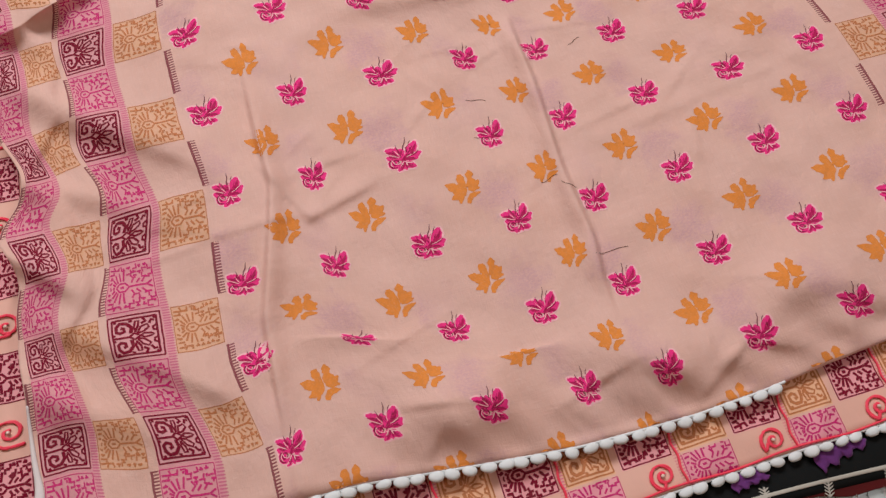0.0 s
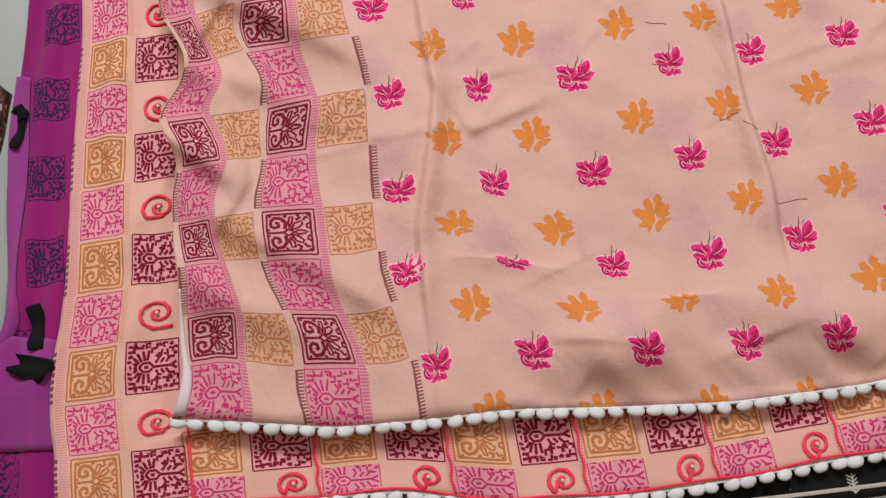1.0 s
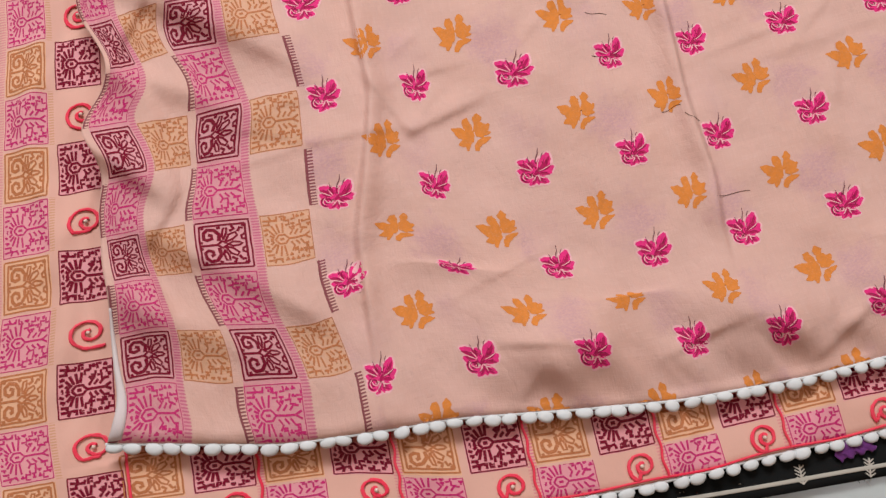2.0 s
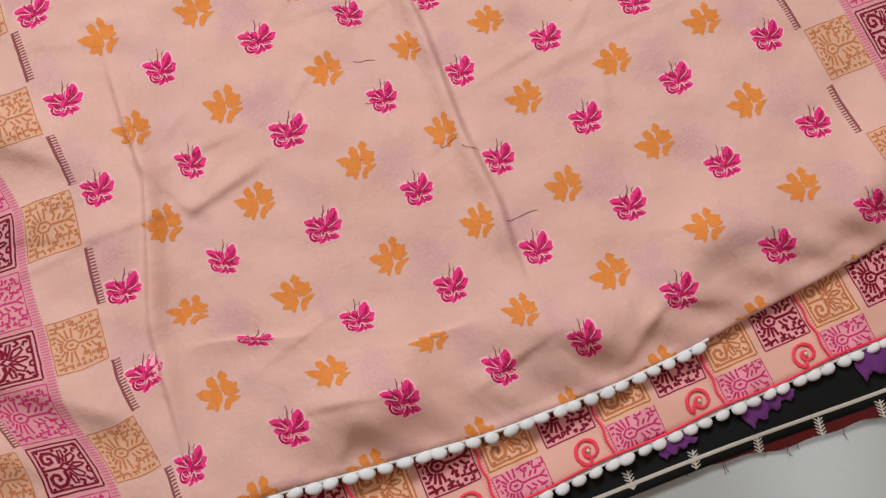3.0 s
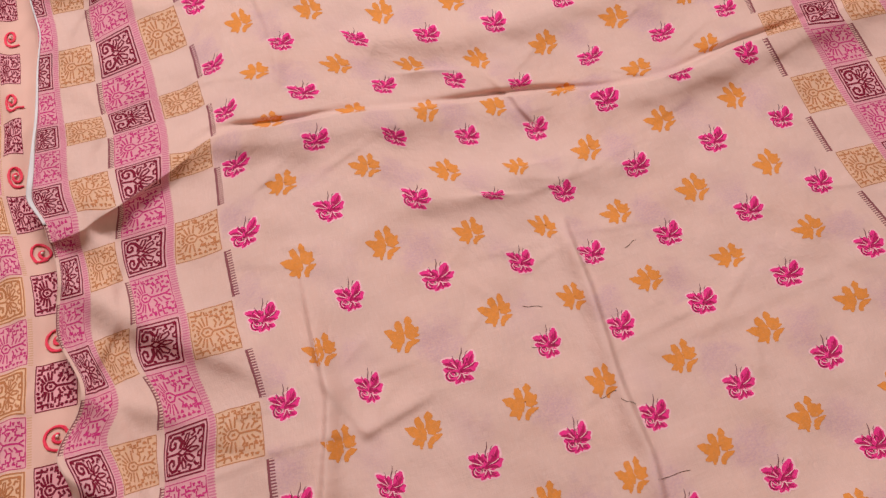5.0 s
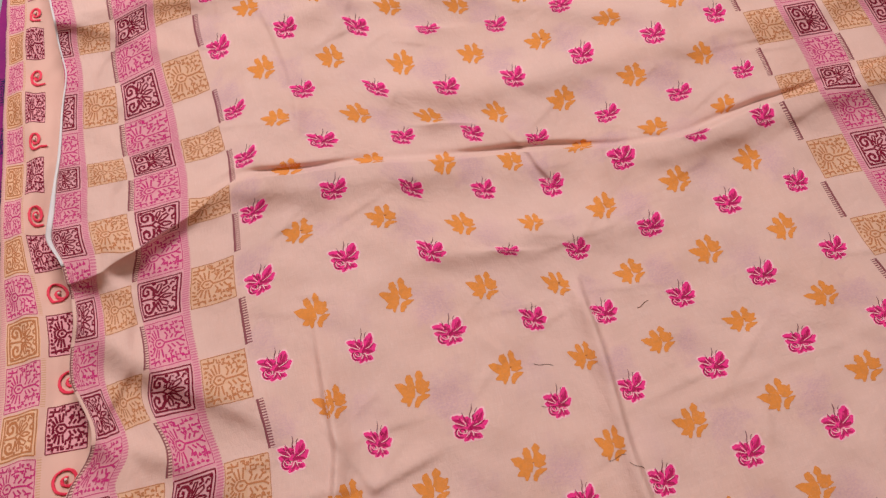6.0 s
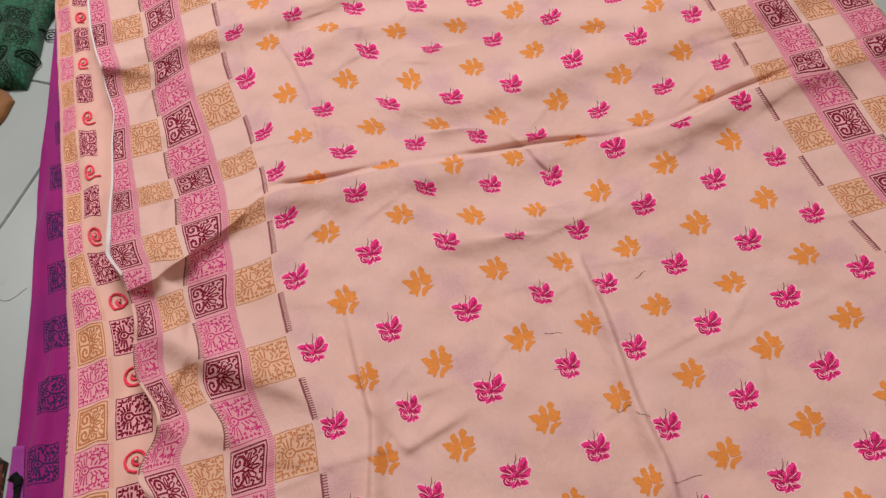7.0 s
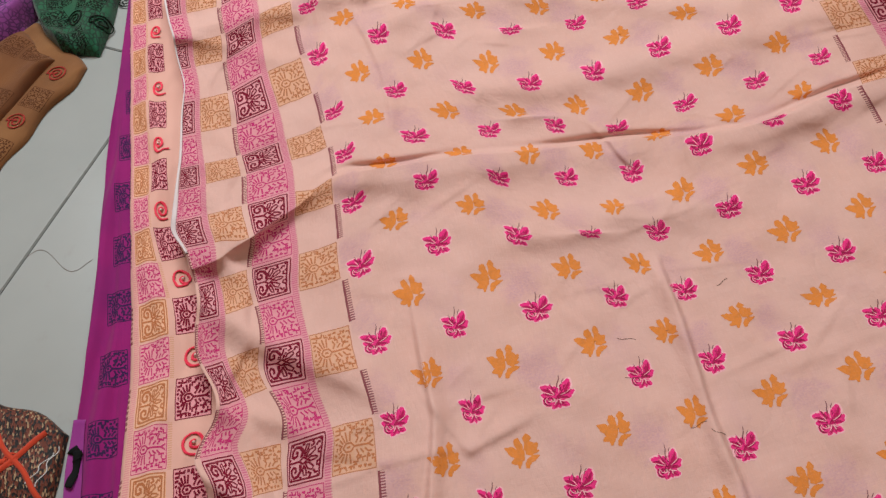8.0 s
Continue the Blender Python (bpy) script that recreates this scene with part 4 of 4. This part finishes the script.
purple_left = smooth_line([-0.35, -0.05, 0.03, 0.07, 0.10, 0.178, 0.279, 0.386, 0.45, 0.52, 0.641, 0.823, 1.1], [-0.62, -0.55, -0.46, -0.36, -0.319, -0.320, -0.317, -0.302, -0.296, -0.290, -0.286, -0.266, -0.24], 0.012)
purple_right = lambda y: np.full_like(y, -0.215)  # noqa: E731


def purple_folds(x, y):
    pleat = 0.0034 * np.sin((x - 0.15 * y + 0.004 * np.sin(y * 25)) * math.tau / 0.031) * (1 - step(x, -0.275, -0.262))
    return np.minimum(pleat + 0.0035 * bell(y - 0.055, 0.03, 0.02) * (1 - step(x, -0.31, -0.29)), 0.006)


purple = sheet("cotton_fabric", "magenta cotton with navy block prints, folded beneath the peach cloths", (purple_left, purple_right), (-0.35, 1.08), -0.0255, M_PURPLE, purple_folds, 31, 90)


def on_purple(x, y, lift=0.0):
    z = -0.0255 + purple_folds(x, y) + 0.0004 * cloud(x, y, 31, 0.04)
    return np.stack([x, y, np.maximum(z, FLOOR + 0.0012) + lift], -1)


for y0 in np.arange(0.084, 1.0, 0.0735):
    stretched(rng.choice(BOLD), 1.3).build("block_print", purple, on_purple, (M_NAVY,), (float(purple_left(y0)) + 0.030, y0), 0.030)
for x0, y0 in ((-0.335, -0.005), (-0.385, -0.02), (-0.31, -0.06), (-0.36, -0.075)):
    stretched(rng.choice(BOLD), 1.0).build("block_print", purple, on_purple, (M_NAVY,), (x0, y0), 0.042)
lilac_left = lambda y: purple_left(y) - 0.002  # noqa: E731
lilac_right = lambda y: purple_left(y) + 0.011 + 0.004 * np.sin(y * 31)  # noqa: E731
ys = np.linspace(0.085, 0.33, 60)
t = np.linspace(0, 1, 12)
X = lilac_left(ys)[:, None] * (1 - t) + lilac_right(ys)[:, None] * t
Y = np.repeat(ys[:, None], 12, 1)
Z = on_purple(X, Y)[..., 2] + 0.0015 + 0.0022 * np.sin(math.pi * t)[None, :]
child("folded_edge", grid_mesh("folded_edge", np.stack([X, Y, Z], -1), np.stack([X, Y], -1), M_LILAC, 0.0005), purple, "lilac turned-over edge")
X, Y = np.meshgrid(np.linspace(-0.50, -0.283, 60), np.linspace(0, 1, 16))
Y = 0.008 - 0.012 * np.sin((X + 0.3) * 9) + Y * (0.070 + 0.02 * np.sin(X * 14))
Z = on_purple(X, Y)[..., 2] + 0.0012 + 0.0035 * np.sin(np.linspace(0, math.pi, 16))[:, None] + 0.001 * np.sin(X * 60 + Y * 90)
child("folded_edge", grid_mesh("folded_edge", np.stack([X, Y, Z], -1), np.stack([X, Y], -1), M_LILAC, 0.0005), purple, "lilac turned-over edge")
for x0, y0, w, h, turn in ((-0.310, 0.279, 0.008, 0.036, -12), (-0.2965, 0.102, 0.011, 0.036, 4), (-0.300, 0.070, 0.027, 0.018, -25), (-0.309, 0.294, 0.010, 0.014, 30)):
    e, g = np.meshgrid(np.linspace(-0.5, 0.5, 6), np.linspace(-0.5, 0.5, 18))
    X = e * w * (1 + 0.12 * np.sin(g * 9 + x0 * 90)) + 0.12 * w * np.sin(g * 5 + 1)
    Y = g * h + e * w * 0.25 * np.sign(g) * np.abs(g)
    Z = 0.0016 * np.sin(g * 7 + y0 * 40) + 0.0009 * np.cos(e * 6)
    ob = child("tape", grid_mesh("tape", np.stack([X, Y, Z], -1), np.stack([X, Y], -1), M_BLACK, 0.0006), purple, "short black tape tie")
    ob.matrix_basis = pose(x0, y0, float(on_purple(np.array([x0]), np.array([y0]))[0, 2]) + 0.0062, 0, 0, turn)

# black cloth with a white stripe and an oxblood edge
bx = np.linspace(0.02, 1.0, 240)
low_y = lambda x: -0.128 - 0.14 * (x - 0.36) + 0.0015 * np.sin(x * 55) + 0.001 * np.sin(x * 131)  # noqa: E731
stripe_y = lambda x: -0.119 - 0.062 * (x - 0.343) + 0.001 * np.sin(x * 21)  # noqa: E731


def on_black(x, y, lift=0.0):
    x, y = np.asarray(x, float), np.asarray(y, float)
    return np.stack([x, y, -0.0255 + 0.0012 * np.sin((y - 0.1 * x) * 150) + 0.0005 * cloud(x, y, 44, 0.07) + lift], -1)


def band(a, b, n=14):
    t = np.linspace(0, 1, n)
    X = np.repeat(bx[:, None], n, 1)
    Y = a(bx)[:, None] * (1 - t) + b(bx)[:, None] * t
    return X, Y


X, Y = band(lambda x: np.minimum(stripe_y(x) - 0.008, -0.02), lambda x: np.full_like(x, -0.04))
black = new("cotton_fabric", grid_mesh("cotton_fabric", on_black(X, Y), np.stack([X, Y], -1), M_BLACK, 0.0006))
tagged(black, "black cotton with a white stripe and an oxblood embroidered raw edge", "fabric")
X, Y = band(low_y, lambda x: np.maximum(stripe_y(x) - 0.008, low_y(x) + 0.0002))
child("edge_band", grid_mesh("edge_band", on_black(X, Y, -0.0003), np.stack([X, Y], -1), M_OXBLOOD, 0.0006), black, "oxblood band with a frayed edge")
X, Y = band(lambda x: stripe_y(x) - 0.0015, lambda x: stripe_y(x) + 0.0015, 4)
child("stripe", grid_mesh("stripe", on_black(X, Y, 0.0007), np.stack([X, Y], -1), M_CREAM, 0.0004), black, "woven off-white stripe")
for n, x0 in enumerate(np.arange(0.30, 0.95, 0.052)):
    y0 = float(low_y(np.array([x0]))[0]) + 0.006
    f = Print()
    f.strip([(0, -0.5), (0, 0), (0.05, 0.6)], [0.05] * 3, 0, 0.0008)
    for k in range(5):
        for side in (-1, 1):
            f.strip([(0, -0.45 + 0.2 * k), (0.3 * side, -0.25 + 0.2 * k)], [0.045, 0.03], 0, 0.0008)
    f.build("embroidered_sprig", black, on_black, (M_CREAM,), (x0, y0), 0.013, rng.uniform(-0.4, 0.1))
for n in range(90):
    x0 = rng.uniform(0.15, 0.95)
    y0 = float(low_y(np.array([x0]))[0])
    ln, ang = rng.uniform(0.003, 0.012) * (2 if n % 9 == 0 else 1), rng.uniform(-2.4, -0.7)
    s = np.linspace(0, 1, 7)
    bend = rng.uniform(-0.6, 0.6)
    pts = np.stack([x0 + ln * s * np.cos(ang + bend * s), y0 + 0.001 + ln * s * np.sin(ang + bend * s), -0.0255 - 0.0045 * np.minimum(1, s * 2)], -1)
    cord("thread_or_crack", pts, 0.00022, rng.choice((M_BLACK, M_CREAM, M_OXBLOOD)), black)

# violet scraps that show between the hem and the black cloth
for x0, y0, w, h, turn in ((0.425, -0.098, 0.045, 0.016, 4), (0.535, -0.103, 0.055, 0.018, -8), (0.60, -0.100, 0.07, 0.022, 3), (0.345, -0.102, 0.03, 0.008, 0)):
    s, t = np.meshgrid(np.linspace(-1, 1, 26), np.linspace(-1, 1, 10))
    Y = t * h * (0.75 - 0.2 * s + 0.14 * np.sin(s * 11) * (t < 0) + 0.05 * np.sin(s * 31))
    X = s * w * 0.5 + 0.002 * np.sin(t * 5)
    Z = 0.0005 * np.sin(s * 9) * (1 - t * 0.3) + 0.0005 + 0.0003 * np.sin(t * 8 + s * 3)
    ob = new("cotton_scrap", grid_mesh("cotton_scrap", np.stack([X, Y, Z], -1), np.stack([X, Y], -1), M_TATTER, 0.0005))
    ob.matrix_basis = pose(x0, y0, -0.0222, 0, 0, turn)
    tagged(ob, "violet cotton scrap lying on the black cloth", "fabric", "violet scraps")


def bundle(name, label, corners, high, material, folds, seed, parent=None):
    """A folded pile of cloth on the floor between four corners."""
    a, b, c, d = (np.array(p) for p in corners)
    s, t = np.meshgrid(np.linspace(0, 1, 90), np.linspace(0, 1, 90))
    base = ((1 - s) * (1 - t))[..., None] * a + (s * (1 - t))[..., None] * b + (s * t)[..., None] * c + ((1 - s) * t)[..., None] * d
    X, Y = base[..., 0], base[..., 1]
    edge = np.minimum(np.minimum(s, 1 - s), np.minimum(t, 1 - t))
    round_ = np.sqrt(1 - (1 - np.clip(edge / 0.09, 0, 1)) ** 2)
    ripple = folds(s, t)
    X = X + 0.006 * cloud(X, Y, seed, 0.11) + 0.004 * ripple
    Y = Y + 0.006 * cloud(X, Y, seed + 1, 0.11)
    Z = FLOOR + 0.0012 + high * round_ * (0.62 + 0.38 * ripple)
    me = grid_mesh(name, np.stack([X, Y, Z], -1), np.stack([s * 0.3, t * 0.3], -1), material, 0.0006)
    return child(name, me, parent, label) if parent else tagged(new(name, me), label, "fabric")


green = bundle("cotton_fabric", "dark green block-printed cotton heaped on the floor", ((-0.345, 0.852), (-0.292, 0.838), (-0.215, 1.12), (-0.46, 1.11)), 0.034, M_GREEN, lambda s, t: np.sin(s * 11 + 3 * t) * 0.4 + 0.12 * np.sin(t * 17 + 5 * s), 51)
gold = bundle("cotton_fabric", "ochre block-printed cotton with red embroidered spirals, folded on the floor", ((-0.517, 0.532), (-0.312, 0.824), (-0.385, 0.925), (-0.64, 0.74)), 0.014, M_GOLD, lambda s, t: 0.25 * np.sin(t * 13 + s) + 0.12 * np.sin(s * 19 + t * 4), 61)
gold_flap = bundle("folded_flap", "darker amber flap folded over", ((-0.553, 0.560), (-0.352, 0.842), (-0.400, 0.925), (-0.66, 0.72)), 0.027, M_AMBER, lambda s, t: 0.3 * np.sin(t * 9 + 2 * s) + 0.2 * np.sin(s * 15 + t * 5), 67, gold)
violet = bundle("cotton_fabric", "violet printed cotton folded in a heap on the floor", ((-0.60, 0.725), (-0.39, 0.905), (-0.36, 1.10), (-0.68, 0.98)), 0.04, M_VIOLET, lambda s, t: np.sin(t * 11 - s), 71)
rust = bundle("brocade_fabric", "dark rust brocade with orange embroidery, folded on the floor", ((-0.62, 0.20), (-0.345, 0.195), (-0.318, 0.318), (-0.60, 0.53)), 0.02, M_RUST, lambda s, t: 0.3 * np.sin(t * 9 + s * 3), 81)
bpy.context.view_layer.update()


def onto(ob):
    """Lays points on the top of a bundle."""
    def where(x, y, lift=0.0):
        out = []
        for a, b in zip(np.asarray(x, float), np.asarray(y, float)):
            hit, p, _, _ = ob.ray_cast(Vector((a, b, 1)), Vector((0, 0, -1)))
            out.append((a, b, (p.z if hit else FLOOR + 0.002) + lift))
        return np.array(out)
    return where


for n, (x0, y0) in enumerate(((-0.349, 0.815), (-0.397, 0.744), (-0.446, 0.673))):
    spiral(gold, onto(gold), (x0, y0), 0.0135, (0.014, -0.004), n + 90, M_RED, False)
    tree_block(rng, 0.024).build("block_print", gold, onto(gold), (M_UMBER,), (x0 - 0.024, y0 - 0.036), 0.034, 0.95)
for x0, y0 in ((-0.372, 0.855), (-0.421, 0.784), (-0.470, 0.712), (-0.405, 0.875), (-0.452, 0.805)):
    tree_block(rng, 0.024).build("block_print", gold_flap, onto(gold_flap), (M_UMBER,), (x0, y0), 0.034, 0.95)
spiral(gold_flap, onto(gold_flap), (-0.362, 0.872), 0.010, (0.006, -0.010), 94, M_RED, False)
for x0, y0, way in ((-0.325, 0.862, 0.3), (-0.350, 0.905, 0.4), (-0.300, 0.925, -0.3), (-0.345, 0.945, 0.1), (-0.385, 0.97, 0.3), (-0.300, 0.968, -0.3)):
    tree_block(rng, 0.028).build("block_print", green, onto(green), (M_NIGHT,), (x0, y0), 0.034, way)
for n, (x0, y0) in enumerate(((-0.288, 0.884), (-0.322, 0.898), (-0.262, 0.935), (-0.330, 0.965))):
    spiral(green, onto(green), (x0, y0), 0.0125, (0.004, 0.003), n + 95, M_NIGHT, False)
for a, b, radius, dye in (((-0.40, 0.352), (-0.335, 0.250), 0.0030, M_FLAME), ((-0.43, 0.255), (-0.336, 0.322), 0.0030, M_FLAME), ((-0.45, 0.305), (-0.372, 0.299), 0.0030, M_FLAME),
                          ((-0.330, 0.300), (-0.352, 0.272), 0.0006, M_SILVER), ((-0.326, 0.306), (-0.343, 0.268), 0.0006, M_SILVER)):
    s = np.linspace(0, 1, 24)
    px, py = a[0] + (b[0] - a[0]) * s + 0.002 * np.sin(s * 12), a[1] + (b[1] - a[1]) * s
    cord("embroidery", onto(rust)(px, py, 0.0004), radius, dye, rust, "silver thread" if radius < 0.001 else "orange-red ribbon line")
spiral(rust, onto(rust), (-0.369, 0.299), 0.0075, (0.004, 0.0), 99, M_FLAME, False)

# a hairline crack in the tiles, added as a thin dark cord
s = np.linspace(0, 1, 14)
thread = cord("thread_or_crack", np.stack([-0.375 + 0.075 * s, 0.545 - 0.03 * s + 0.012 * np.sin(s * 7), np.full_like(s, FLOOR + 0.0004)], -1), 0.00022, M_UMBER)
tagged(thread, "thin dark cord standing for a hairline crack in the tiled floor", "thread")

# ---- floor tiles, laid at an angle under the cloths ----
SIDE, TURN_TILES, CORNER = 0.80, math.atan2(0.847, 0.53), Vector((-0.212, 0.809))
bm = bmesh.new()
box(bm, 0.0008, 0.0008, -0.008, SIDE - 0.0008, SIDE - 0.0008, 0)
bmesh.ops.bevel(bm, geom=[e for e in bm.edges if all(v.co.z > -0.001 for v in e.verts)], offset=0.0012, segments=2, affect="EDGES")
TILE = from_bm("tile", bm, M_TILE)
for i in range(-7, 7):
    for j in range(-7, 7):
        c = CORNER + Vector((i * SIDE * math.cos(TURN_TILES) - j * SIDE * math.sin(TURN_TILES), i * SIDE * math.sin(TURN_TILES) + j * SIDE * math.cos(TURN_TILES)))
        mid = c + Vector(((math.cos(TURN_TILES) - math.sin(TURN_TILES)) * SIDE / 2, (math.sin(TURN_TILES) + math.cos(TURN_TILES)) * SIDE / 2))
        if max(abs(mid.x), abs(mid.y)) < 3.15:
            child("tile", TILE, floor).matrix_basis = pose(c.x, c.y, FLOOR, 0, 0, math.degrees(TURN_TILES))
